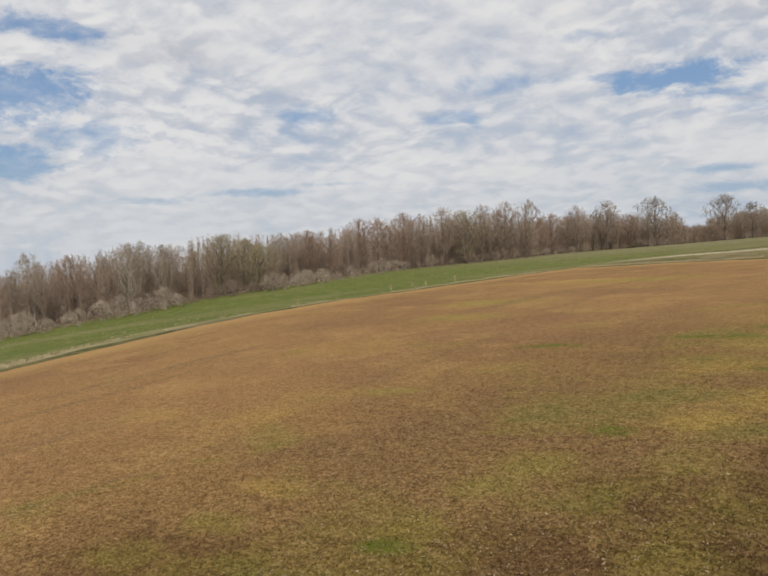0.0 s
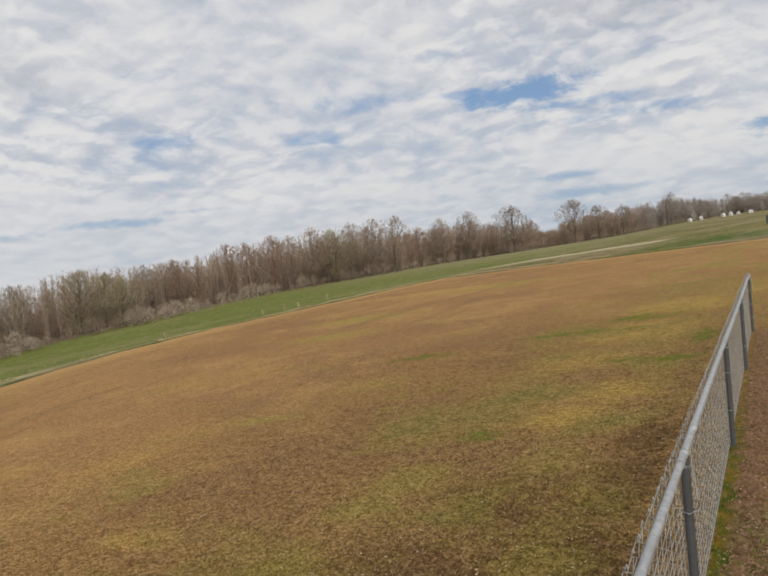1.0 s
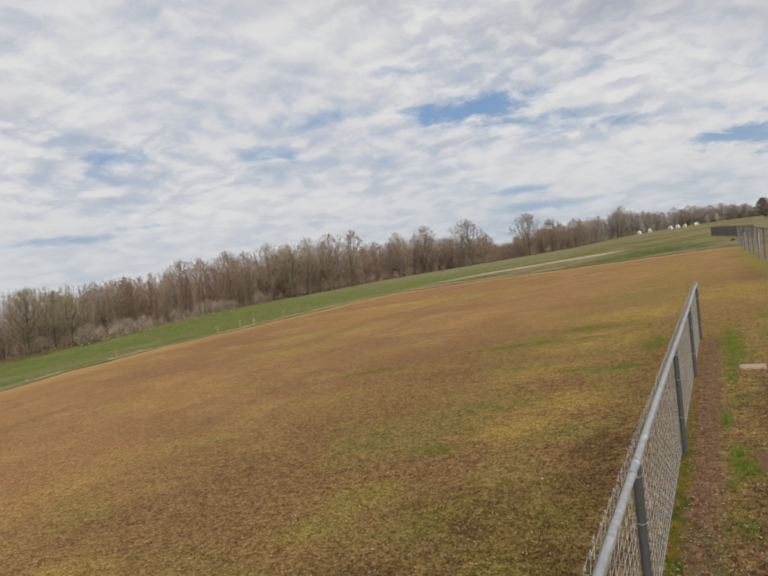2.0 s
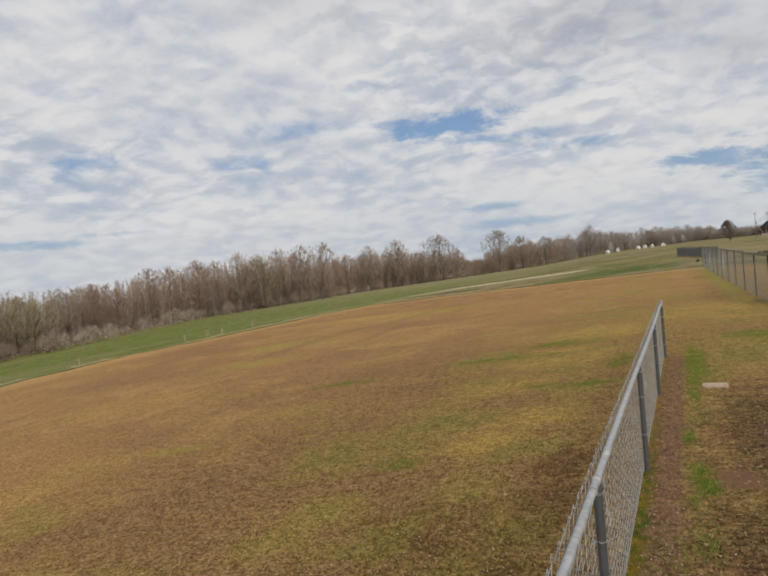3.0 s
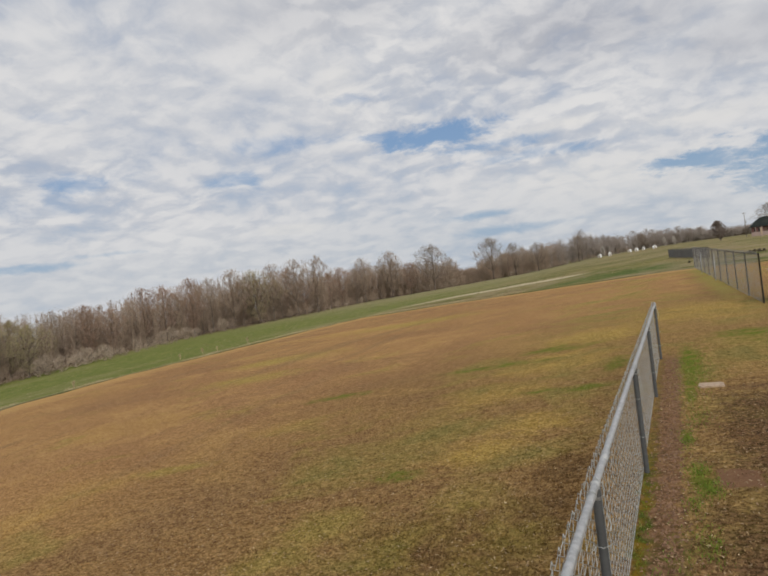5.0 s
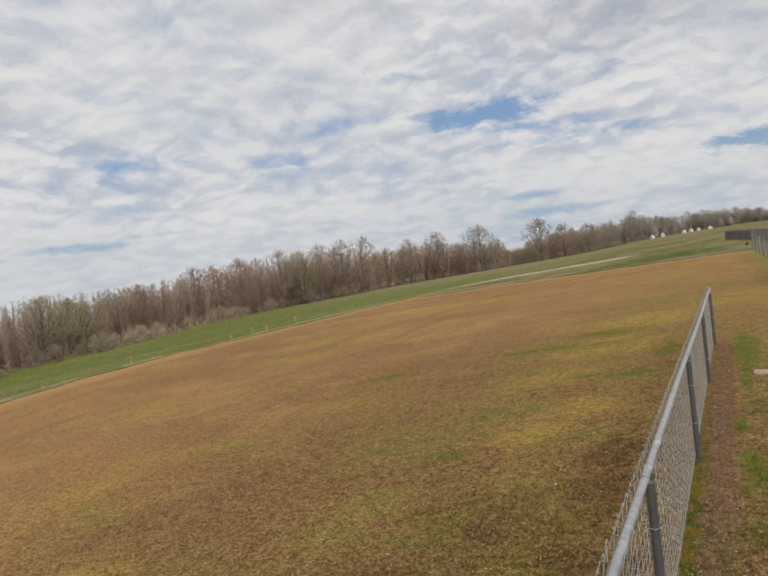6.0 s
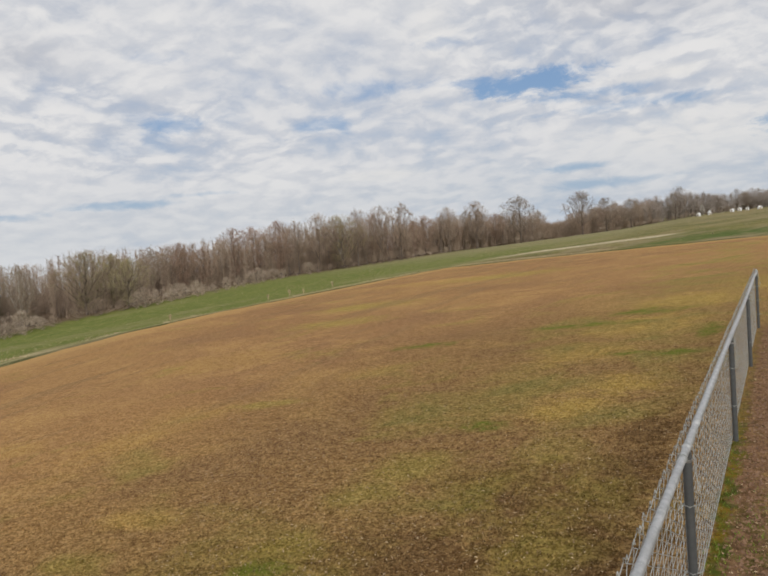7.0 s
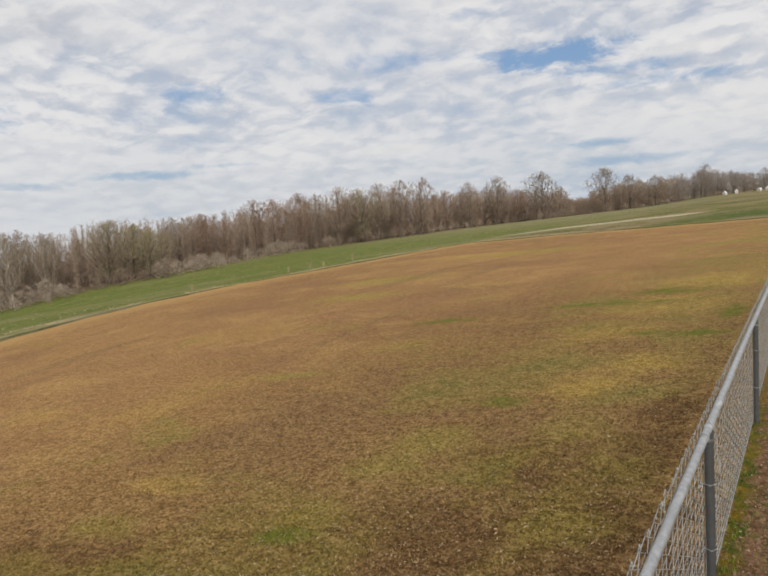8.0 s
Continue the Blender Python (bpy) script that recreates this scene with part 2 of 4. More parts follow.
def turf_base(g, p):
    """Field colour with the green spots and the worn strip under the fence."""
    x, y, z = g.xyz(p)
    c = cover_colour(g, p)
    rag = g.math("MULTIPLY", g.math("SUBTRACT", g.noise(p, 5.0, 4, 0.65), 0.5), 0.28)
    xx = g.math("ADD", x, rag)
    strip = g.math("MULTIPLY", g.smooth(xx, -0.50, -0.40), g.smooth(xx, -0.13, -0.22))
    strip = g.math("MULTIPLY", strip, g.smooth(y, 13.2, 12.2))
    earth = g.mix(g.smooth(g.noise(p, 14.0, 4, 0.7), 0.38, 0.60), (0.07, 0.037, 0.020), (0.245, 0.138, 0.079))
    moss = g.mix(g.smooth(g.noise(p, 6.0, 3), 0.35, 0.65), (0.19, 0.125, 0.012), (0.055, 0.085, 0.010))
    c = g.mix(g.math("MULTIPLY", spots(g, p, GREEN_SPOTS), g.math("MULTIPLY", g.smooth(x, -1.0, -0.4, 0.8, 0.9), g.smooth(g.noise(p, 3.4, 5, 0.7), 0.36, 0.56, 0.2, 1.0))), c, g.mix(g.noise(p, 11.0, 3), (0.068, 0.102, 0.010), (0.165, 0.192, 0.024)))
    c = g.mix(g.math("MULTIPLY", strip, g.smooth(g.noise(p, 7.0, 4, 0.7), 0.3, 0.6, 0.35, 0.95)), c, earth)
    foot = g.math("MULTIPLY", g.smooth(xx, -0.52, -0.46), g.smooth(xx, -0.36, -0.43))
    foot = g.math("MULTIPLY", foot, g.smooth(y, 12.6, 12.0))
    c = g.mix(g.math("MULTIPLY", foot, g.smooth(y, 9.0, 5.0, 0.25, 0.9)), c, moss)
    side = spots(g, p, [(1.7, 5.0, 1.6, 3.0), (1.2, 3.0, 1.4, 2.6), (0.9, 8.2, 0.9, 2.0), (0.7, 4.6, 1.0, 1.6), (0.75, 6.6, 0.8, 1.4), (0.3, 3.2, 0.8, 1.2)])
    c = g.mix(g.math("MULTIPLY", side, g.smooth(g.noise(p, 1.4, 4, 0.6), 0.35, 0.65, 0.95, 0.65)), c, g.mix(g.smooth(g.noise(p, 19.0, 4, 0.7), 0.40, 0.60), (0.030, 0.017, 0.009), (0.195, 0.112, 0.060)))
    damp = g.math("MULTIPLY", g.smooth(g.math("SUBTRACT", g.math("ADD", 2.55, g.math("MULTIPLY", y, -0.0347)), xx), 0.95, 0.0), g.math("MULTIPLY", g.smooth(y, 21.0, 25.0), g.smooth(xx, 2.2, 1.0)))
    c = g.mix(g.math("MULTIPLY", damp, g.smooth(g.noise(p, 0.5, 4, 0.6), 0.36, 0.6, 0.25, 0.85)), c, g.mix(g.noise(p, 3.0, 3), (0.17, 0.18, 0.04), (0.36, 0.31, 0.085)))
    bare = g.math("MULTIPLY", g.smooth(g.math("ABSOLUTE", g.math("SUBTRACT", xx, 0.24)), 0.19, 0.15), g.smooth(g.math("ABSOLUTE", g.math("SUBTRACT", g.math("ADD", y, rag), 6.1)), 0.26, 0.2))
    return g.mix(g.math("MULTIPLY", bare, 0.9), c, g.mix(g.noise(p, 30.0, 3), (0.14, 0.074, 0.042), (0.225, 0.125, 0.075)))


TURF, g = material("ground_cover")
p = g.place()
x, y, z = g.xyz(p)
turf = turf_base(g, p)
wob = g.math("MULTIPLY", g.math("SUBTRACT", g.noise(p, 0.35, 4, 0.6), 0.5), 1.3)
west = g.math("ADD", g.math("ADD", x, 27.6), wob)
north = g.math("ADD", g.math("SUBTRACT", g.math("SUBTRACT", 48.6, g.math("MULTIPLY", x, 0.40)), y), wob)
inside = g.math("MINIMUM", west, north)
rim = g.math("MULTIPLY", g.smooth(inside, 3.6, 0.2), g.smooth(x, 3.0, 0.0))
turf = g.mix(g.math("MULTIPLY", rim, 0.65), turf, (0.50, 0.31, 0.12))
# meadow outside the field
m1 = g.noise(p, 0.05, 4, 0.6)
m2 = g.noise(p, 0.6, 5, 0.65)
meadow = g.mix(g.smooth(m2, 0.3, 0.7), (0.108, 0.135, 0.030), (0.18, 0.196, 0.051))
meadow = g.mix(g.smooth(m1, 0.46, 0.66, 0.0, 0.7), meadow, (0.24, 0.215, 0.095))
faded = g.smooth(x, -34.0, -12.0)
meadow = g.mix(g.math("MULTIPLY", faded, g.smooth(m2, 0.25, 0.65, 0.4, 0.9)), meadow, (0.265, 0.225, 0.095))
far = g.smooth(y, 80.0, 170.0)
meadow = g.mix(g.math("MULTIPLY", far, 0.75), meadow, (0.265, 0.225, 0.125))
verge = g.math("MULTIPLY", g.math("MULTIPLY", g.smooth(inside, -5.2, -3.6), g.smooth(inside, -1.8, -2.3)), g.smooth(x, -8.0, -16.0, 0.15, 1.0))
meadow = g.mix(g.math("MULTIPLY", verge, g.smooth(g.noise(p, 0.5, 4, 0.65), 0.38, 0.6, 0.15, 0.9)), meadow, (0.47, 0.39, 0.235))
ditch = g.math("MULTIPLY", g.smooth(inside, -1.9, -1.4), g.smooth(inside, 0.15, -0.15))
# the pale earth track behind the field
middle = g.math("MINIMUM", g.math("ADD", 80.0, g.math("ADD", x, 29.0)), 82.0)
track = g.math("ABSOLUTE", g.math("ADD", g.math("SUBTRACT", y, middle), g.math("MULTIPLY", wob, 1.6)))
lane = g.math("MULTIPLY", g.smooth(track, 5.2, 2.2), g.math("MULTIPLY", g.smooth(x, -33.0, -27.0), g.smooth(x, -8.5, -12.5)))
lane = g.math("MULTIPLY", lane, g.smooth(north, -3.0, -5.0))
meadow = g.mix(g.math("MULTIPLY", ditch, 0.9), meadow, (0.05, 0.055, 0.016))
band = g.math("MULTIPLY", g.smooth(north, -2.5, -6.0), g.smooth(north, -34.0, -16.0))
meadow = g.mix(g.math("MULTIPLY", g.math("MULTIPLY", band, g.smooth(x, -14.0, -8.0)), g.smooth(m2, 0.35, 0.6, 0.1, 0.7)), meadow, (0.095, 0.12, 0.035))
m3 = g.noise(g.vec("ADD", p, (17.0, 40.0, 0.0)), 0.11, 4, 0.65, 0.5)
open_land = g.smooth(x, -40.0, -14.0)
meadow = g.mix(g.math("MULTIPLY", open_land, g.smooth(m3, 0.47, 0.62, 0.0, 0.75)), meadow, (0.29, 0.225, 0.11))
meadow = g.mix(g.math("MULTIPLY", open_land, g.smooth(m3, 0.46, 0.34, 0.0, 0.6)), meadow, (0.105, 0.115, 0.045))
weedy = g.math("MULTIPLY", g.smooth(north, -0.8, -2.0), g.math("MULTIPLY", g.smooth(north, -16.0, -9.0), g.smooth(x, -30.0, -24.0)))
meadow = g.mix(g.math("MULTIPLY", g.math("MULTIPLY", weedy, g.smooth(x, -9.0, -14.0)), 0.65), meadow, (0.17, 0.125, 0.06))
# streaks of old grass lying along the slope
streak = g.noise(g.join(g.math("MULTIPLY", x, 0.05), g.math("MULTIPLY", y, 0.16), 2.0), 1.0, 5, 0.62, 0.4)
meadow = g.mix(g.math("MULTIPLY", open_land, g.smooth(streak, 0.50, 0.62, 0.0, 0.75)), meadow, (0.30, 0.245, 0.135))
meadow = g.mix(g.math("MULTIPLY", open_land, g.smooth(streak, 0.46, 0.36, 0.0, 0.7)), meadow, (0.095, 0.12, 0.034))
meadow = g.mix(open_land, meadow, g.mix(1.0, meadow, (0.88, 0.86, 0.78), "MULTIPLY"))
hilly = g.noise(g.join(g.math("MULTIPLY", x, 0.06), g.math("MULTIPLY", y, 0.035), 9.0), 1.0, 5, 0.65, 1.2)
meadow = g.mix(g.math("MULTIPLY", open_land, g.smooth(hilly, 0.50, 0.60, 0.0, 0.75)), meadow, (0.28, 0.22, 0.13))
meadow = g.mix(g.math("MULTIPLY", open_land, g.smooth(hilly, 0.47, 0.38, 0.0, 0.7)), meadow, (0.095, 0.11, 0.038))
lushest = g.math("MULTIPLY", g.math("MULTIPLY", g.smooth(north, -3.0, -7.0), g.smooth(north, -24.0, -12.0)), g.math("MULTIPLY", g.smooth(x, -13.0, -7.0), g.smooth(x, 1.0, -2.0)))
meadow = g.mix(g.math("MULTIPLY", lushest, g.smooth(m2, 0.35, 0.55, 0.35, 0.95)), meadow, (0.075, 0.115, 0.025))
speck = g.noise(p, 1.7, 4, 0.7)
meadow = g.mix(g.smooth(speck, 0.51, 0.70, 0.0, 0.65), meadow, (0.31, 0.27, 0.13))
meadow = g.mix(g.smooth(speck, 0.47, 0.30, 0.0, 0.6), meadow, (0.06, 0.075, 0.022))
meadow = g.mix(g.math("MULTIPLY", lane, g.smooth(g.noise(p, 0.25, 4, 0.7), 0.3, 0.6, 0.35, 1.0)), meadow, (0.53, 0.445, 0.31))
wood_floor = g.smooth(g.math("ADD", x, g.math("MULTIPLY", wob, 2.0)), -90.0, -95.0)
meadow = g.mix(wood_floor, meadow, (0.15, 0.105, 0.07))
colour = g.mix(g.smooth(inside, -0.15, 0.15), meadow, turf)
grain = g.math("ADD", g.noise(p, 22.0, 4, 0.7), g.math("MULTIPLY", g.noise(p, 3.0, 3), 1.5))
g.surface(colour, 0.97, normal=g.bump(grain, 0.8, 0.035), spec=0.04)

BLADE, g = material("turf_blades")
p = g.place()
r = g.island()
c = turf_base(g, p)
c = g.mix(1.0, c, (1.08, 1.04, 0.98), "MULTIPLY")
c = g.mix(g.smooth(r, 0.4, 1.0, 0.0, 0.8), c, g.mix(0.5, c, (0.56, 0.41, 0.20)))
c = g.mix(g.smooth(r, 0.42, 0.0, 0.0, 0.8), c, (0.07, 0.042, 0.021))
g.surface(c, 0.9, spec=0.05)


def bark(name, dark, light, scale=3.0):
    m, g = material(name)
    p = g.place()
    n = g.noise(p, scale, 4, 0.65)
    c = g.mix(g.smooth(n, 0.3, 0.7), dark, light)
    c = g.mix(g.math("MULTIPLY", g.chance(), 0.5), c, g.mix(0.5, c, (0.30, 0.22, 0.17)))
    g.surface(c, 0.92, normal=g.bump(n, 0.5, 0.05), spec=0.15)
    return m


def twig(name, a, b):
    m, g = material(name)
    c = g.mix(g.island(), a, b)
    c = g.mix(g.math("MULTIPLY", g.chance(), 0.55), c, g.mix(0.6, c, (0.26, 0.20, 0.15)))
    c = g.mix(g.smooth(g.noise(g.place(), 0.25, 3), 0.35, 0.7, 0.0, 0.3), c, (0.17, 0.125, 0.10))
    g.surface(c, 0.9, spec=0.15)
    return m


BARK_GREY = bark("grey_bark", (0.115, 0.095, 0.08), (0.26, 0.22, 0.185))
BARK_PALE = bark("pale_bark", (0.21, 0.17, 0.13), (0.38, 0.32, 0.245), 1.2)
BARK_WHITE = bark("white_bark", (0.38, 0.35, 0.30), (0.66, 0.62, 0.55), 1.0)
BARK_DARK = bark("dark_bark", (0.07, 0.056, 0.046), (0.175, 0.142, 0.117))
TWIG_BROWN = twig("brown_twigs", (0.32, 0.24, 0.178), (0.50, 0.388, 0.294))
TWIG_OAK = twig("grey_oak_twigs", (0.24, 0.195, 0.15), (0.40, 0.335, 0.265))
# twigs of the farthest trees: distance haze mixed into a paler grey
TWIG_HAZED = twig("hazed_twigs", (0.34, 0.30, 0.27), (0.50, 0.455, 0.415))
TWIG_PALE = twig("pale_twigs", (0.29, 0.23, 0.165), (0.44, 0.36, 0.265))
TWIG_RED = twig("budding_red_twigs", (0.33, 0.208, 0.148), (0.48, 0.325, 0.24))
TWIG_GREEN = twig("budding_green_twigs", (0.33, 0.285, 0.15), (0.46, 0.40, 0.22))
TWIG_TAN = twig("tan_brush_twigs", (0.47, 0.375, 0.285), (0.68, 0.57, 0.46))
BLOSSOM = twig("white_blossom", (0.66, 0.62, 0.57), (0.80, 0.77, 0.72))
RUSSET = twig("russet_leaves", (0.21, 0.17, 0.145), (0.31, 0.255, 0.22))
EVERGREEN = twig("dark_evergreen_leaves", (0.022, 0.026, 0.018), (0.05, 0.055, 0.035))
FRESH, g = material("fresh_grass")
g.surface(g.mix(g.island(), (0.085, 0.155, 0.014), (0.21, 0.275, 0.035)), 0.7, spec=0.2)
EARTH = twig("reddish_earth", (0.10, 0.055, 0.032), (0.27, 0.16, 0.098))
MEADOW_GRASS = twig("meadow_grass", (0.20, 0.22, 0.07), (0.44, 0.38, 0.19))
LITTER = twig("dead_grass_flakes", (0.24, 0.15, 0.085), (0.60, 0.46, 0.27))
STRAW = twig("straw_stalks", (0.40, 0.32, 0.165), (0.60, 0.505, 0.30))

ZINC, g = material("galvanised_steel")
p = g.place()
n = g.noise(p, 28.0, 4, 0.6)
c = g.mix(g.smooth(n, 0.3, 0.7), (0.33, 0.335, 0.335), (0.50, 0.505, 0.50))
c = g.mix(g.smooth(g.noise(p, 70.0, 3, 0.7), 0.60, 0.72, 0.0, 0.6), c, (0.68, 0.68, 0.66))
c = g.mix(g.smooth(g.noise(p, 3.5, 4, 0.7), 0.52, 0.75, 0.0, 0.5), c, (0.24, 0.235, 0.23))
g.surface(c, g.smooth(n, 0.2, 0.8, 0.42, 0.65), 0.4, g.bump(n, 0.15, 0.002), 0.5)
POST, g = material("weathered_post_steel")
p = g.place()
n = g.noise(p, 20.0, 4, 0.65)
c = g.mix(n, (0.065, 0.068, 0.068), (0.14, 0.145, 0.145))
g.surface(c, 0.6, 0.4, g.bump(n, 0.2, 0.002), 0.4)
OLD_STEEL, g = material("dull_old_steel")
p = g.place()
n = g.noise(p, 12.0, 4, 0.65)
g.surface(g.mix(n, (0.022, 0.02, 0.017), (0.055, 0.05, 0.043)), 0.85, 0.0, g.bump(n, 0.2, 0.002), 0.12)
OLD_WIRE, g = material("dull_old_wire")
g.surface(g.mix(g.island(), (0.20, 0.195, 0.18), (0.32, 0.31, 0.29)), 0.7, 0.2, spec=0.3)
WIRE, g = material("galvanised_wire")
c = g.mix(g.island(), (0.29, 0.30, 0.28), (0.45, 0.46, 0.44))
g.surface(c, 0.55, 0.4, spec=0.4)


def plain(name, a, b, scale, rough=0.8, relief=0.3, depth=0.01):
    m, g = material(name)
    p = g.place()
    n = g.noise(p, scale, 5, 0.65)
    c = g.mix(g.smooth(n, 0.3, 0.7), a, b)
    c = g.mix(g.smooth(g.noise(p, scale * 0.15, 3), 0.5, 0.75, 0.0, 0.4), c, g.mix(0.5, c, (0.12, 0.1, 0.08)))
    g.surface(c, rough, normal=g.bump(n, relief, depth))
    return m


CONCRETE = plain("pale_concrete", (0.33, 0.235, 0.16), (0.48, 0.36, 0.26), 18.0)
WHITE_PAINT = plain("white_paint", (0.70, 0.70, 0.70), (0.82, 0.82, 0.80), 4.0)
BRICK_RED = plain("red_brick", (0.11, 0.055, 0.048), (0.17, 0.085, 0.072), 6.0)
PINK_WALL = plain("pinkish_plaster", (0.29, 0.22, 0.19), (0.36, 0.28, 0.245), 3.0)
ROOF_DARK = plain("dark_green_roofing", (0.008, 0.012, 0.010), (0.016, 0.021, 0.018), 5.0)
GLASS_DARK = plain("dark_window_glass", (0.02, 0.022, 0.025), (0.04, 0.042, 0.046), 2.0, 0.15)
OLD_WOOD = plain("weathered_wood", (0.085, 0.052, 0.036), (0.17, 0.115, 0.08), 14.0)
TAN_BOARD = plain("tan_board", (0.30, 0.21, 0.14), (0.42, 0.31, 0.21), 12.0)
RUBBER = plain("black_rubber", (0.012, 0.012, 0.012), (0.03, 0.03, 0.03), 20.0)
POLE_WOOD = plain("grey_pole_wood", (0.22, 0.19, 0.17), (0.33, 0.30, 0.27), 8.0)
SCREEN = plain("grey_windscreen_cloth", (0.11, 0.104, 0.098), (0.17, 0.16, 0.15), 2.0)


# ---- mesh shorthand ----
def mesh_from(name, verts, faces, mat, smooth=False):
    me = bpy.data.meshes.new(name)
    me.from_pydata([tuple(v) for v in verts], [], faces)
    me.materials.append(mat)
    if smooth:
        me.shade_smooth()
    me.update()
    return me


def under(name, me, parent, label="", kind=""):
    """Links a mesh as one part under a thing or part."""
    ob = new(name, me)
    ob.parent = parent
    return tagged(ob, label, kind=kind)


def part(name, bm, mat, parent, label=""):
    me = bpy.data.meshes.new(name)
    bm.to_mesh(me)
    bm.free()
    me.materials.append(mat)
    return under(name, me, parent, label)


class Shell:
    """Collects vertices and faces of one mesh."""

    def __init__(self):
        self.v, self.f = [], []

    def tube(self, a, b, ra, rb, sides=6, caps=False):
        a, b = Vector(a), Vector(b)
        d = b - a
        if d.length < 1e-6:
            return
        u = d.orthogonal().normalized()
        w = d.normalized().cross(u)
        k = len(self.v)
        for i in range(sides):
            c, s = math.cos(2 * math.pi * i / sides), math.sin(2 * math.pi * i / sides)
            o = u * c + w * s
            self.v.append(a + o * ra)
            self.v.append(b + o * rb)
        for i in range(sides):
            j = (i + 1) % sides
            self.f.append((k + 2 * i, k + 2 * j, k + 2 * j + 1, k + 2 * i + 1))
        if caps:
            self.f.append(tuple(k + 2 * i for i in reversed(range(sides))))
            self.f.append(tuple(k + 2 * i + 1 for i in range(sides)))

    def ribbon(self, a, b, wide, turn):
        a, b = Vector(a), Vector(b)
        d = b - a
        if d.length < 1e-6:
            return
        u = d.orthogonal().normalized()
        w = d.normalized().cross(u)
        o = (u * math.cos(turn) + w * math.sin(turn)) * wide * 0.5
        k = len(self.v)
        self.v += [a - o, a + o, b]
        self.f.append((k, k + 1, k + 2))

    def sweep(self, pts, r, sides):
        """One unbroken tube along the points, closed at both ends."""
        k = len(self.v)
        for i, q in enumerate(pts):
            d = (pts[min(i + 1, len(pts) - 1)] - pts[max(i - 1, 0)]).normalized()
            u = Vector((1, 0, 0))
            w = d.cross(u)
            for j in range(sides):
                a = 2 * math.pi * j / sides
                self.v.append(q + u * (r * math.cos(a)) + w * (r * math.sin(a)))
        for i in range(len(pts) - 1):
            for j in range(sides):
                n = (j + 1) % sides
                self.f.append((k + i * sides + j, k + i * sides + n, k + (i + 1) * sides + n, k + (i + 1) * sides + j))
        self.f.append(tuple(k + j for j in reversed(range(sides))))
        self.f.append(tuple(k + (len(pts) - 1) * sides + j for j in range(sides)))

    def box(self, lo, hi):
        k = len(self.v)
        for x in (lo[0], hi[0]):
            for y in (lo[1], hi[1]):
                for z in (lo[2], hi[2]):
                    self.v.append(Vector((x, y, z)))
        self.f += [tuple(k + i for i in q) for q in ((0, 1, 3, 2), (4, 6, 7, 5), (0, 4, 5, 1), (2, 3, 7, 6), (0, 2, 6, 4), (1, 5, 7, 3))]

    def mesh(self, name, mat, smooth=False):
        return mesh_from(name, self.v, self.f, mat, smooth)


def bevelled_box(lo, hi, r):
    bm = bmesh.new()
    bmesh.ops.create_cube(bm, size=1.0)
    for v in bm.verts:
        v.co = Vector([(l + h) / 2 + c * (h - l) for l, h, c in zip(lo, hi, v.co)])
    bmesh.ops.bevel(bm, geom=bm.edges[:], offset=r, segments=2, affect="EDGES")
    return bm


# ---- the lie of the land ----
def land(x, y):
    """Height of the ground: level along the fence, falling to the wood in the west, rising to the hill in the north-east."""
    edge = np.interp(y, [-60, 0, 10, 14, 18.5, 22, 28, 48, 58, 66, 110, 200, 300], [-4.2, -3.1, -2.35, -2.02, -1.73, -1.56, -1.44, -1.44, -1.5, -1.6, -1.6, -1.6, -1.2])
    wood = np.interp(y, [-80, 0, 33, 63, 107, 156, 206, 230, 258, 300, 350, 420], [-13.6, -10.8, -8.5, -6.55, -4.95, -4.9, -4.9, -5.2, -6.6, -6.6, -4.4, -2.6])
    hill = np.interp(y, [20, 50, 80, 130, 220, 400], [0.0, 0.05, 0.2, 0.35, 0.2, 0.0])
    mid = np.interp(y, [60, 120, 250, 420], [0.0, 0.15, 0.0, -0.2])
    z = np.where(x < -27.6, wood + (edge - wood) * np.clip((x + 90) / 62.4, 0, 1), edge + (mid - edge) * np.clip((x + 27.6) / 27.1, 0, 1))
    z = z - 0.045 * np.clip(-x - 135, 0, None)
    z = np.where(x > -0.5, mid + (hill - mid) * np.clip((x + 0.5) / 14, 0, 1), z)
    r = np.hypot(x, y)
    return z + 0.02 * np.sin(x * 0.9 + 1.3 * np.sin(y * 0.5)) * np.sin(y * 0.7 + np.sin(x * 0.4)) * np.clip((r - 2) / 8, 0, 1) * np.clip((-x - 0.8) / 2, 0, 1)


def drop(x, y):
    return float(land(np.float64(x), np.float64(y)))


def build_ground():
    rings = np.concatenate([[0.0], 0.8 * 1.062 ** np.arange(146)])
    rings = rings[rings < 4600]
    turns = 400
    a = np.arange(turns) * 2 * math.pi / turns
    rr, aa = np.meshgrid(rings[1:], a, indexing="ij")
    x, y = rr * np.sin(aa), rr * np.cos(aa)
    z = land(x, y)
    verts = [(0.0, 0.0, 0.0)] + list(zip(x.ravel().tolist(), y.ravel().tolist(), z.ravel().tolist()))
    faces = [(0, 1 + i, 1 + (i + 1) % turns) for i in range(turns)]
    faces = [(f[0], f[2], f[1]) for f in faces]
    for k in range(len(rings) - 2):
        for i in range(turns):
            j = (i + 1) % turns
            faces.append((1 + k * turns + i, 1 + k * turns + j, 1 + (k + 1) * turns + j, 1 + (k + 1) * turns + i))
    tagged(new("ground", mesh_from("ground", verts, faces, TURF, True)), "dormant brown mown field with green meadow falling to the wood", "field", kind="structure")


build_ground()


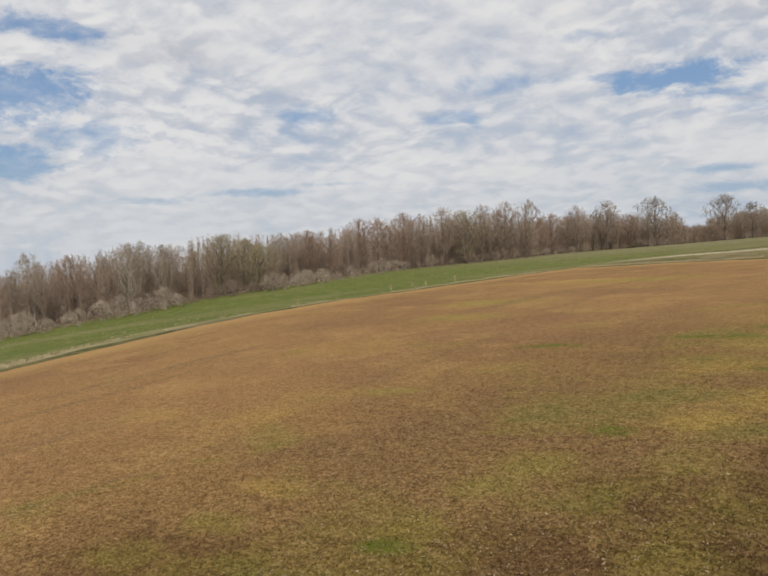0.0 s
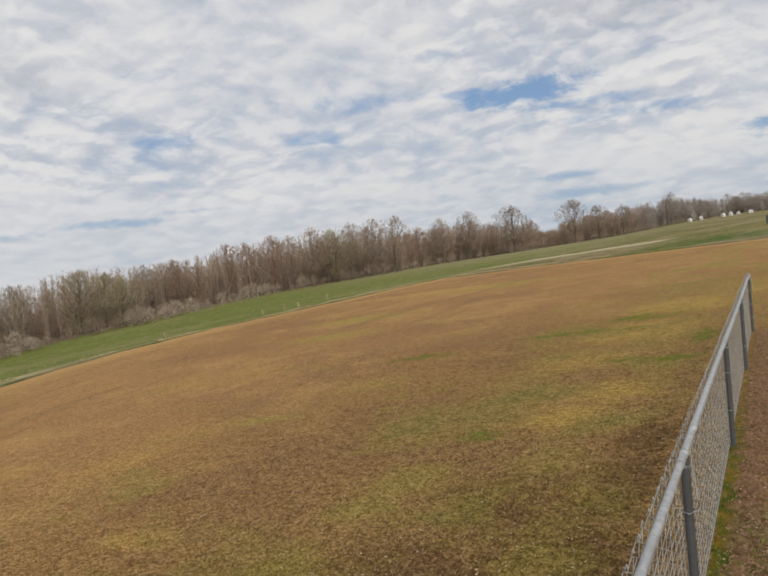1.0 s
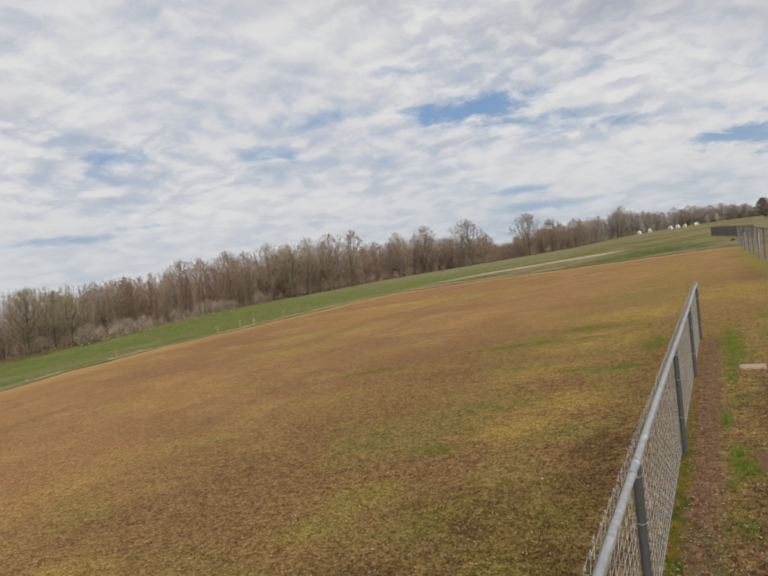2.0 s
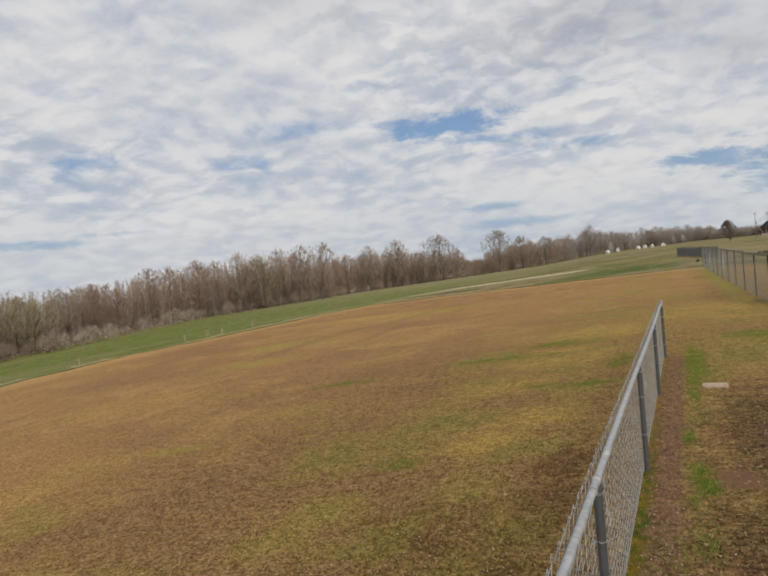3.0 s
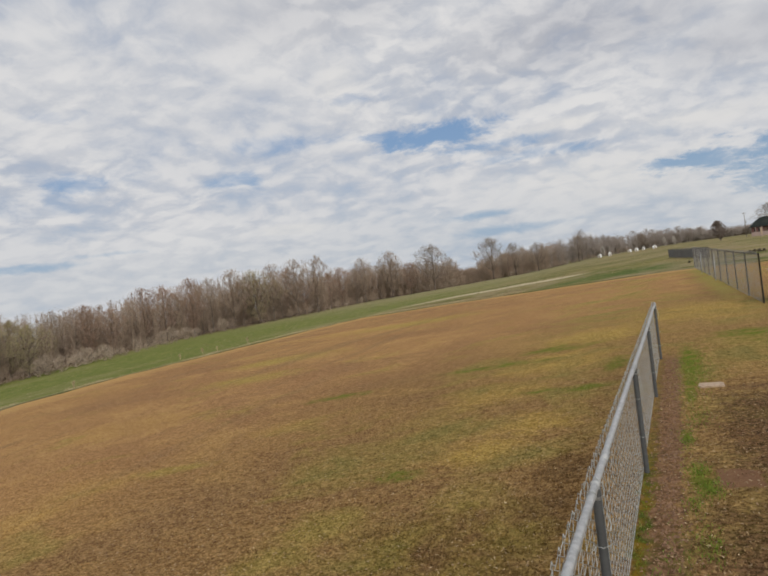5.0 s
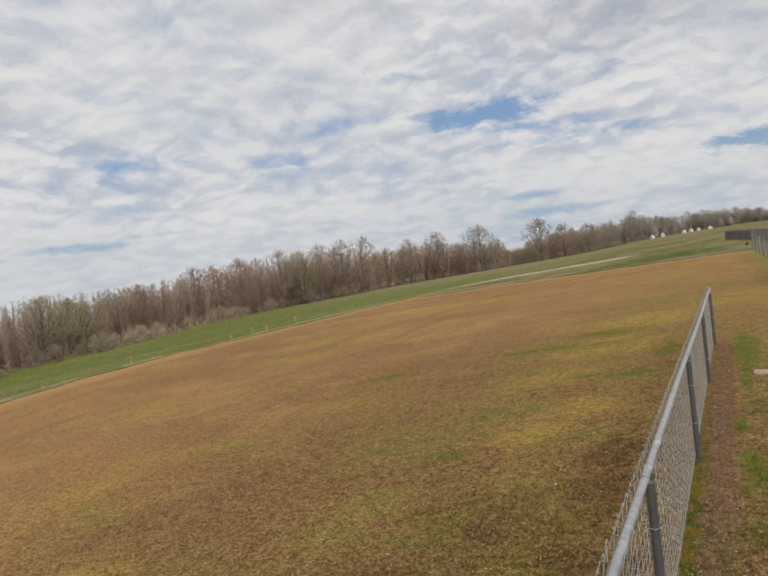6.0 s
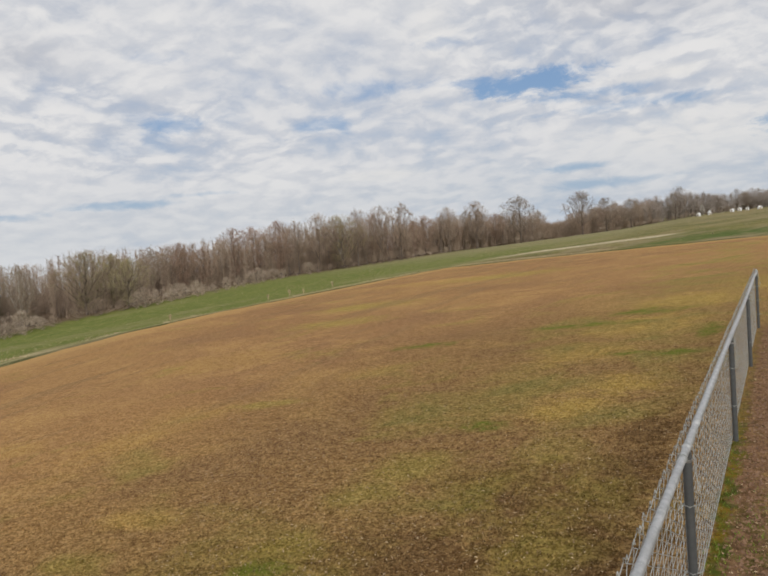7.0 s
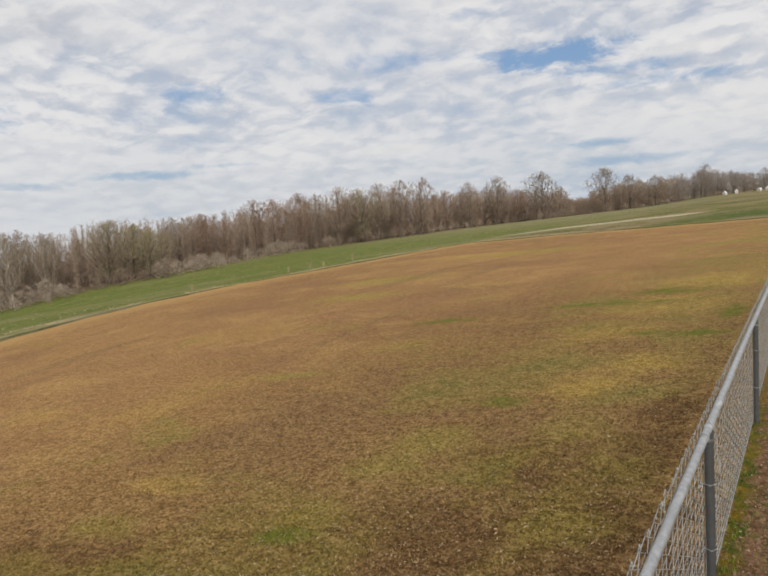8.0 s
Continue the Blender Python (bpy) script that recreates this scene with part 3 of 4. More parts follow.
def build_turf():
    """Short tufts over the part of the field that lies nearest the walk."""
    rnd = np.random.default_rng(4)
    n = 175000
    r = 2.0 + 15.4 * rnd.random(n) ** 1.5 + np.abs(rnd.normal(0, 0.5, n)) * np.where(rnd.random(n) < 0.5, -1, 0)
    a = np.radians(-76 + 86 * rnd.random(n) + rnd.normal(0, 11, n))
    round_about = rnd.random(n) < 0.3
    a = np.where(round_about, 2 * math.pi * rnd.random(n), a)
    r = np.where(round_about, 0.2 + 15.0 * rnd.random(n) ** 0.8, r)
    x, y = r * np.sin(a), r * np.cos(a)
    keep = (x > -27) & ~((x > -0.47) & (x < -0.16) & (y < 12.5) & (rnd.random(n) < 0.75))
    keep &= ~((abs(x - 0.24) < 0.15) & (abs(y - 6.1) < 0.21) & (rnd.random(n) < 0.85))
    x, y, r = x[keep], y[keep], r[keep]
    n = len(x)
    z = land(x, y)
    k = 3
    x, y, z, r = (np.repeat(q, k) for q in (x, y, z, r))
    m = n * k
    x = x + rnd.normal(0, 0.012, m)
    y = y + rnd.normal(0, 0.012, m)
    turn, lean = rnd.random(m) * 2 * math.pi, rnd.random(m) * 2 * math.pi
    high = (0.005 + 0.012 * rnd.random(m)) * np.clip(1.3 - r / 16, 0.3, 1)
    wide = (0.003 + 0.004 * rnd.random(m)) * (1 + r * 0.06)
    reach = high * (0.4 + 1.5 * rnd.random(m))
    ox, oy = np.cos(turn) * wide, np.sin(turn) * wide
    v = np.empty((m, 3, 3))
    v[:, 0] = np.stack([x - ox, y - oy, z - 0.004], 1)
    v[:, 1] = np.stack([x + ox, y + oy, z - 0.004], 1)
    v[:, 2] = np.stack([x + np.cos(lean) * reach, y + np.sin(lean) * reach, z + high], 1)
    me = bpy.data.meshes.new("turf")
    me.vertices.add(m * 3)
    me.vertices.foreach_set("co", v.reshape(-1))
    me.loops.add(m * 3)
    me.loops.foreach_set("vertex_index", np.arange(m * 3))
    me.polygons.add(m)
    me.polygons.foreach_set("loop_start", np.arange(0, m * 3, 3))
    me.materials.append(BLADE)
    me.update(calc_edges=True)
    me.validate()
    tagged(new("turf", me), "short dormant brown and green turf blades on the field", "grass", kind="stuff")


build_turf()


# ---- fences ----
FENCE_X = -0.46


def zigzag(length, high, pitch, wire, start_z=0.02, over=0.055, bend=0.0, sides=3):
    """Woven fabric of a wire fence along +y: one bent wire after the other, knuckled above the rail."""
    s = Shell()
    rnd = random.Random(int(length * 100))
    n = int(length / pitch)
    rows = round((high + over - start_z) / pitch)
    step = (high + over - start_z) / rows
    for i in range(n):
        y = (i + 0.5) * pitch
        side = 1 if i % 2 else -1
        q = Vector((0, y - side * pitch * 0.5, start_z))
        sway = rnd.uniform(-0.004, 0.004)
        for k in range(rows * 2):
            t = start_z + (k + 1) * step / 2
            nxt = Vector((sway * t / high + (0.003 if k % 2 else -0.003), y + side * pitch * 0.5, t))
            s.tube(q, nxt, wire, wire, sides)
            q, side = nxt, -side
        s.tube(q, q + Vector((0.004, pitch * 0.22 * side, 0.022)), wire, wire, sides)
        s.tube(q + Vector((0.004, pitch * 0.22 * side, 0.022)), q + Vector((0.010, pitch * 0.02 * side, 0.012)), wire, wire, sides)
    return s


def wire_fence(x, ys, high, rail_r, post_r, pitch, wire, label, group="", turn=0.0, tail=0.0, cap=True, sides=3, steel=None, wire_mat=None):
    """Posts at the distances ys along the run, a top rail, fabric on the west side and tie wires."""
    root = new("chain_link_fence")
    root.matrix_world = pose(x, ys[0], drop(x, ys[0]), 0, 0, turn)
    tagged(root, label, "fence", group)
    run = ys[-1] - ys[0]
    post_mat, zinc, wires = steel or POST, steel or ZINC, wire_mat or WIRE
    back = tail
    shape = Shell()
    shape.tube((0, 0, -0.05), (0, 0, high - rail_r * 0.6), post_r, post_r, 12)
    line_post = shape.mesh("post", post_mat, True)
    shape = Shell()
    shape.tube((0, 0, high - 0.06), (0, 0, high - 0.012), post_r * 1.08, post_r * 0.8, 12, True)
    shape.tube((0, -0.022, high + rail_r * 0.3), (0, 0.022, high + rail_r * 0.3), rail_r * 1.16, rail_r * 1.16, 14, True)
    collar = shape.mesh("post_cap", zinc, True)
    ties = Shell()
    for k in range(5):
        a = 2 * math.pi * k / 4
        b = 2 * math.pi * (k + 1) / 4
        e = post_r + 0.006
        if k < 4:
            ties.tube((e * math.cos(a), e * math.sin(a), 0), (e * math.cos(b), e * math.sin(b), 0.004), 0.0026, 0.0026, 4)
    ties.tube((e, 0, 0), (e + 0.02, 0.016, 0.012), 0.0024, 0.0024, 4)
    ties.tube((-e, 0, 0), (-e - 0.012, -0.03, -0.01), 0.0024, 0.0024, 4)
    tie = ties.mesh("tie_wire", wires)
    loose = Shell()
    bends = [Vector(q) for q in ((-0.024, 0.034, high + 0.002), (0.0, 0.036, high + 0.026), (0.025, 0.033, high), (0.030, 0.022, high - 0.06), (0.036, -0.002, high - 0.12), (0.050, -0.022, high - 0.17), (0.046, -0.03, high - 0.19))]
    for a, b in zip(bends, bends[1:]):
        loose.tube(a, b, 0.0024, 0.0024, 5)
    loose = loose.mesh("loose_tie", wires)
    for i, y in enumerate(ys):
        last = i == len(ys) - 1
        post = under("post", line_post, root)
        post.location = (0, y - ys[0], 0)
        under("post_cap", collar, post, "cast galvanised cap on the post")
        if sides == 4:
            under("loose_tie", loose, post, "bright tie wire hanging from the rail")
        for k, h in enumerate((0.34, 0.70) if not last else (0.25, 0.5, 0.75)):
            t = under("tie_wire", tie, post)
            t.location = (0, 0, high * h)
        if last and cap:
            dome = Shell()
            dome.tube((0, 0, high - 0.02), (0, 0, high + 0.03), post_r * 1.12, post_r * 1.05, 12, True)
            dome.tube((0, 0, high + 0.03), (0, 0, high + 0.055), post_r * 1.05, post_r * 0.4, 12, True)
            under("end_cap", dome.mesh("end_cap", zinc, True), post, "domed galvanised end cap")
    rails = Shell()
    n = max(2, int((run + back) / 0.6))
    pts = []
    for i in range(n + 1):
        y = -back + (run + back) * i / n
        sag = 0.008 * math.sin(y * 0.9 + 0.5) - (0.03 if i == n else 0.0)
        pts.append(Vector((0.0, y, high + rail_r * 0.3 + sag)))
    rails.sweep(pts, rail_r, 16)
    rail = under("top_rail", rails.mesh("top_rail", zinc, True), root, "round galvanised top rail")
    sleeve = Shell()
    sleeve.tube((0, -0.09, 0), (0, 0.09, 0), rail_r * 1.10, rail_r * 1.10, 14, True)
    sleeve = sleeve.mesh("rail_sleeve", zinc, True)
    for y in np.arange(-back + 1.6, run, 5.6):
        under("rail_sleeve", sleeve, rail).location = (0, float(y), high + rail_r * 0.3)
    band = Shell()
    for k in range(10):
        a, b = 2 * math.pi * k / 10, 2 * math.pi * (k + 1) / 10
        e = rail_r + 0.004
        band.tube((e * math.cos(a), 0, e * math.sin(a)), (e * math.cos(b), 0.004, e * math.sin(b)), 0.0026, 0.0026, 4)
    band = band.mesh("rail_tie", wires)
    for y in np.arange(-back + 0.35, run, 1.56):
        under("rail_tie", band, rail).location = (0, float(y), high + rail_r * 0.3)
    fabric = zigzag(run + back, high, pitch, wire, sides=sides)
    mesh = under("wire_mesh", fabric.mesh("wire_mesh", wires), root, "grey woven wire mesh with knuckled top edge")
    mesh.location = (-post_r - 0.008, -back, 0)
    low = Shell()
    low.tube((0, -back, 0.03), (0, run, 0.03), 0.003, 0.003, 4)
    under("tension_wire", low.mesh("tension_wire", wires), root).location = (-post_r - 0.004, 0, 0)
    return root


NEAR_POSTS = [-3.1, 0.02, 3.15, 6.27, 9.4, 12.45]
wire_fence(FENCE_X, NEAR_POSTS, 0.91, 0.0178, 0.0215, 0.056, 0.00165, "low galvanised chain-link fence ending in the brown field", cap=True, tail=0.5, sides=4)
FAR_TURN = math.degrees(math.atan2(1.0, 28.8))
wire_fence(1.93, [20.7 + 2.88 * i for i in range(11)], 1.30, 0.018, 0.023, 0.09, 0.0028, "taller dull grey chain-link fence beyond a gap in the field", turn=FAR_TURN, steel=OLD_STEEL, wire_mat=OLD_WIRE)
far_run = wire_fence(2.45, [66.0 + 2.53 * i for i in range(9)], 0.92, 0.03, 0.04, 0.12, 0.005, "distant dark screened fence running over the meadow", turn=9.4, steel=OLD_STEEL, wire_mat=OLD_WIRE)
cloth = part("windscreen", bevelled_box((-0.10, 0, 0.06), (-0.08, 20.24, 0.86), 0.004), SCREEN, far_run, "dark grey windscreen cloth")


def pale_post(x, y, high, lean, label):
    s = Shell()
    s.tube((0, 0, -0.1), (0, 0, high), 0.019, 0.019, 10, True)
    s.tube((0, 0, high), (0, 0, high + 0.03), 0.026, 0.015, 10, True)
    ob = new("metal_pole", s.mesh("metal_pole", ZINC, True))
    ob.matrix_world = pose(x, y, drop(x, y), 0, lean, 0)
    tagged(ob, label, "pole", "pale poles along the fence")


pale_post(1.36, 33.0, 1.12, 2, "short pale galvanised pole beside the tall fence")
pale_post(1.08, 41.0, 1.0, 1, "short pale galvanised pole beside the tall fence")
pale_post(7.0, 57.5, 0.8, 0, "low pale galvanised pole standing in the field beyond the fence")


# ---- trees ----
# crown: half width by height, height of the lowest limbs, height of the widest part, boughs, twigs a bough end, twig length, twig width, buds, trunk's radius
STYLES = {
    "upright": (0.36, 0.18, 0.74, 760, 14, 0.62, 0.021, 0.0, 0.15),
    "slender": (0.26, 0.24, 0.78, 560, 14, 0.60, 0.021, 0.0, 0.11),
    "round": (0.47, 0.24, 0.60, 1150, 15, 0.64, 0.022, 0.0, 0.27),
    "budding": (0.38, 0.15, 0.72, 760, 14, 0.62, 0.022, 0.08, 0.14),
    "willowy": (0.62, 0.08, 0.58, 900, 12, 0.62, 0.023, 0.2, 0.22),
    "brush": (0.85, 0.0, 0.40, 230, 12, 0.70, 0.020, 0.0, 0.022),
    "leafy": (0.55, 0.10, 0.50, 380, 16, 0.40, 0.13, 1.0, 0.16),
    "columnar": (0.27, 0.12, 0.45, 260, 14, 0.36, 0.12, 1.0, 0.12),
}


def make_tree(name, style, high, seed, bark_mat, twig_mat, label, category, group):
    """A tapered trunk with boughs that share out an uneven crown, and fine twigs on them; returns the thing, standing at the origin."""
    rnd = random.Random(seed)
    half, low, widest, count, per, long, wide, buds, girth = STYLES[style]
    wood, twigs = Shell(), Shell()
    nodes, parent, path = [Vector((0, 0, -0.3))], [-1], [0.0]
    steps = 8
    lean = Vector((rnd.gauss(0, 0.04), rnd.gauss(0, 0.04), 0))
    stem_top = 0.6 if style == "slender" else (0.45 if style != "brush" else 0.1)
    for i in range(1, steps + 1):
        z = high * stem_top * i / steps
        nodes.append(Vector((lean.x * z + rnd.gauss(0, 0.012) * high * 0.6, lean.y * z + rnd.gauss(0, 0.012) * high * 0.6, z)))
        parent.append(i - 1)
        path.append(path[-1] + high * stem_top / steps)
    lobes = [(rnd.uniform(0, 6.28), rnd.uniform(0.75, 1.2), rnd.uniform(low, 1.0)) for _ in range(7)]
    points = []
    while len(points) < count:
        t = low + (1 - low) * rnd.random() ** 0.75
        k = (t - low) / (widest - low) if t < widest else (1 - t) / (1 - widest)
        reach = half * high * (max(k, 0.0) ** (0.42 if t > widest else 0.7))
        a = rnd.uniform(0, 6.28)
        for la, ls, lt in lobes:
            if abs(lt - t) < 0.18 and math.cos(a - la) > 0.5:
                reach *= ls
        d = reach * rnd.random() ** 0.7
        top = t * high * (1 + 0.05 * math.sin(3 * a + seed))
        points.append(Vector((math.cos(a) * d + lean.x * top, math.sin(a) * d + lean.y * top, top)))
    points.sort(key=lambda q: math.hypot(q.x, q.y) * 1.0 + abs(q.z - high * stem_top * 0.7) * 0.7)
    count = len(nodes)
    spot = np.zeros((count + len(points), 3))
    spot[:count] = [tuple(n) for n in nodes]
    trail = np.zeros(count + len(points))
    trail[:count] = path
    start = 2 if style != "brush" else 0
    for q in points:
        off = np.array(q) - spot[start:count]
        fall = np.clip(-off[:, 2], 0, None)
        best = start + int(np.argmin(np.sqrt((off * off).sum(1)) + 0.5 * trail[start:count] + 1.6 * fall))
        spot[count], trail[count] = q, trail[best] + np.sqrt(((np.array(q) - spot[best]) ** 2).sum())
        count += 1
        nodes.append(q)
        parent.append(best)
    load = [1.0] * len(nodes)
    for i in range(len(nodes) - 1, 0, -1):
        load[parent[i]] += load[i]
    full = load[0]
    for i in range(1, len(nodes)):
        a, b = nodes[parent[i]], nodes[i]
        r0 = max(0.011, girth * (load[parent[i]] / full) ** 0.5)
        r1 = max(0.009, girth * (load[i] / full) ** 0.5)
        if parent[i] > steps or i > steps:
            r0 = min(r0, r1 * 1.35)
        if load[i] > 5:
            m = a.lerp(b, 0.5) + Vector((rnd.gauss(0, 1), rnd.gauss(0, 1), rnd.gauss(0, 1))) * (b - a).length * 0.06
            wood.tube(a, m, r0, (r0 + r1) / 2, 6 if i <= steps else 4)
            wood.tube(m, b, (r0 + r1) / 2, r1, 6 if i <= steps else 4)
        elif load[i] > 2:
            wood.tube(a, b, r0, r1, 3)
        else:
            wood.ribbon(a, b, r0 * 2.2, rnd.uniform(0, 3.14))
        if i <= steps and style != "brush":
            continue
        d = (b - a).normalized()
        for k in range(per if load[i] < 4 else per // 2):
            w = (d * 0.7 + Vector((rnd.gauss(0, 0.48), rnd.gauss(0, 0.48), rnd.gauss(0.42, 0.42)))).normalized()
            p = a.lerp(b, rnd.uniform(0.15, 1.0))
            L = long * rnd.uniform(0.4, 1.45) * (high / 12) ** 0.5
            q = p + w * L
            twigs.ribbon(p, q, wide, rnd.uniform(0, 3.14))
            if rnd.random() < buds:
                s = 0.05 if style not in ("leafy", "columnar") else 0.16
                o = p.lerp(q, rnd.uniform(0.4, 1.0))
                twigs.ribbon(o, o + Vector((rnd.gauss(0, s), rnd.gauss(0, s), rnd.gauss(0, s))), s * 1.7, rnd.uniform(0, 3.14))
    root = new(name)
    tagged(root, label, category, group)
    under("stem" if style == "brush" else "trunk", wood.mesh("trunk", bark_mat), root)
    under("crown", twigs.mesh("crown", twig_mat), root)
    root["tall"] = high
    return root


def plant(ob, x, y, high, turn, first=False, spread=(1, 1)):
    """Sets a tree, or a copy of it, at the place with that height; spread: its growth to the sides."""
    k = 0.94 * high / ob["tall"]
    m = Matrix.LocRotScale((x, y, drop(x, y) - 0.05), Euler((0, 0, turn)), (k * spread[0], k * spread[1], k))
    if first:
        ob.matrix_world = m
        return ob
    s = ob.scale.copy()
    ob.scale = (1, 1, 1)
    made = copy_thing(ob, m)
    ob.scale = s
    return made


def polar(az, r):
    return r * math.sin(radians(az)), r * math.cos(radians(az))


WOOD = "bare trees along the edge of the wood"
KINDS = [
    make_tree("bare_tree", "upright", 12, 11, BARK_GREY, TWIG_BROWN, "leafless grey-brown tree at the edge of the wood", "tree", WOOD),
    make_tree("bare_tree", "upright", 12, 12, BARK_DARK, TWIG_BROWN, "leafless dark-stemmed tree at the edge of the wood", "tree", WOOD),
    make_tree("bare_tree", "slender", 12, 13, BARK_GREY, TWIG_BROWN, "slender leafless tree standing close in the wood", "tree", WOOD),
    make_tree("bare_tree", "slender", 12, 14, BARK_PALE, TWIG_PALE, "slender leafless tree with pale bark", "tree", WOOD),
    make_tree("bare_tree", "budding", 12, 15, BARK_GREY, TWIG_RED, "leafless tree with reddish budding twigs", "tree", WOOD),
    make_tree("bare_tree", "budding", 12, 16, BARK_DARK, TWIG_RED, "dark leafless tree with reddish budding crown", "tree", WOOD),
]
FAR_KINDS = [make_tree("bare_tree", "upright" if i else "round", 12, 17 + i, BARK_GREY, TWIG_HAZED, "distant haze-greyed leafless tree beyond the meadow", "tree", "distant trees beyond the meadow") for i in range(3)]
SYCAMORE = make_tree("sycamore_tree", "upright", 13, 21, BARK_WHITE, TWIG_PALE, "tall leafless tree with whitish bark over the wood", "tree", WOOD)
OAK = make_tree("oak_tree", "round", 14, 22, BARK_DARK, TWIG_OAK, "broad leafless tree with a rounded grey crown", "tree", WOOD)
OAK_B = make_tree("oak_tree", "round", 14, 27, BARK_DARK, TWIG_OAK, "broad leafless tree standing alone at the wood's end", "tree", WOOD)
WILLOW = make_tree("willow_tree", "willowy", 11, 23, BARK_DARK, TWIG_GREEN, "spreading tree with yellow-green budding twigs", "tree", WOOD)
PEAR = make_tree("blossoming_tree", "columnar", 6, 24, BARK_GREY, BLOSSOM, "small tree in white blossom near the far sheds", "tree", "blossoming trees")
RUSSET_TREE = make_tree("russet_tree", "leafy", 7, 25, BARK_DARK, RUSSET, "rounded tree keeping its brown leaves on the hill", "tree", "")
HEDGE = make_tree("evergreen_shrub", "brush", 1.2, 26, BARK_DARK, EVERGREEN, "low dark evergreen shrub beyond the tall fence", "shrub", "dark shrubs")
BRUSH = [make_tree("bare_shrub", "brush", 3, 30 + i, BARK_GREY if i else BARK_PALE, (TWIG_TAN, TWIG_BROWN, TWIG_TAN)[i], ("tangled tan leafless shrub below the trees", "tangled brown leafless shrub below the trees", "low pale brush at the edge of the meadow")[i], "shrub", "shrubs along the wood") for i in range(3)]

# the foot of the wood: azimuth and distance from the field's corner by the fence; angle of its tops
FOOT_AZ = [-84, -75, -70, -60, -50, -40, -30, -23.6, -18, -14, -10, -6, -3, 3]
FOOT_R = [93, 95, 98, 105, 120, 140, 178, 222, 240, 258, 300, 350, 400, 430]
TOP_AZ = [-84, -70, -64.5, -60, -57, -54, -50, -45, -42, -39, -35.6, -33, -30, -27, -24, -22, -20, -17.6, -16.6, -15.4, -14, -12, -10, -6, -4.6, -3, 0, 1.6, 2.4, 4]
TOP_EL = [-2.2, -1.5, -0.7, 0.1, 0.1, 0.7, 0.6, 0.7, 1.1, 1.4, 1.9, 1.8, 1.9, 1.4, 1.4, 1.5, 1.1, 1.0, 0.7, 0.5, 0.8, 1.0, 1.05, 1.2, 0.7, 0.75, 0.68, 0.6, 0.1, 0.1]


def height_to_top(az, x, y, r):
    el = float(np.interp(az, TOP_AZ, TOP_EL)) + 0.15
    return EYE + r * math.tan(radians(el)) - drop(x, y)


used = set()


def plant_any(ob, x, y, high, turn, spread=(1, 1)):
    plant(ob, x, y, high, turn, ob.name not in used, spread)
    used.add(ob.name)


rnd = random.Random(7)
az = -82.0
while az < 3.5:
    r = float(np.interp(az, FOOT_AZ, FOOT_R)) + abs(rnd.gauss(0, 1)) * 5 + 2
    x, y = polar(az, r)
    h = max(4.5, height_to_top(az, x, y, r) * rnd.choice((0.62, 0.70, 0.76, 0.82, 0.88, 0.96) if -37 < az < -9 else (0.80, 0.88, 0.94, 1.0, 1.03, 1.08)))
    reddish = -47 < az < -26
    distant = az > -9
    if distant:
        h *= rnd.uniform(0.95, 1.25)
    pick = rnd.choice((0, 3, 3, 0, 1) if distant else (0, 1, 2, 4, 4, 5, 5, 0) if reddish else (0, 0, 1, 2, 2, 3, 1, 5))
    if not (-16.9 < az < -15.2 and h > 6):
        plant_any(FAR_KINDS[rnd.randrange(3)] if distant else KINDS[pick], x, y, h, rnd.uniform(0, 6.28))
    az += (4.0 if az > -9 else (3.0 if az > -20 else 3.2)) / r * 57.3 * rnd.uniform(0.5, 1.3)

# trees that stand out
for kind, az, r, el in ((SYCAMORE, -67.2, 106, 0.1), (SYCAMORE, -60.3, 106, 0.45), (WILLOW, -53.6, 118, 0.95), (SYCAMORE, -58.0, 112, 0.3), (WILLOW, -50.6, 119, 0.1), (WILLOW, -51.8, 123, 0.5), (KINDS[3], -48.6, 128, 0.75), (KINDS[4], -46.4, 132, 0.9), (KINDS[4], -38.6, 150, 2.0), (KINDS[1], -35.4, 158, 2.35),
                        (KINDS[5], -42.2, 142, 1.75), (WILLOW, -33.4, 165, 2.1), (KINDS[0], -30.2, 178, 2.5), (KINDS[1], -28.6, 182, 2.55), (KINDS[2], -32.2, 168, 2.4), (KINDS[1], -22.4, 225, 2.2), (OAK, -18.8, 222, 2.3), (OAK_B, -14.0, 245, 2.2), (OAK_B, -12.2, 262, 1.5), (OAK, -10.4, 285, 1.3), (OAK_B, -7.2, 330, 1.4), (OAK, -2.4, 395, 0.95), (KINDS[0], -24.6, 215, 1.9)):
    x, y = polar(az, r)
    plant_any(kind, x, y, EYE + r * math.tan(radians(el)) - drop(x, y), rnd.uniform(0, 6.28))

# shrubs before the trees
az = -80.0
while az < -3:
    r = float(np.interp(az, FOOT_AZ, FOOT_R)) - rnd.uniform(0, 4.5)
    x, y = polar(az, r)
    tan_stretch = -72 < az < -57 or -49 < az < -38
    h = rnd.uniform(1.5, 3.6) * (1.0 if tan_stretch else 0.85)
    plant_any(BRUSH[rnd.choice((0, 0, 2)) if tan_stretch else rnd.choice((1, 1, 0))], x, y, h, rnd.uniform(0, 6.28), (rnd.uniform(0.8, 1.5), rnd.uniform(0.8, 1.3)))
    az += 2.3 / r * 57.3 * rnd.uniform(0.6, 1.5) * (0.9 if tan_stretch else 1.2)

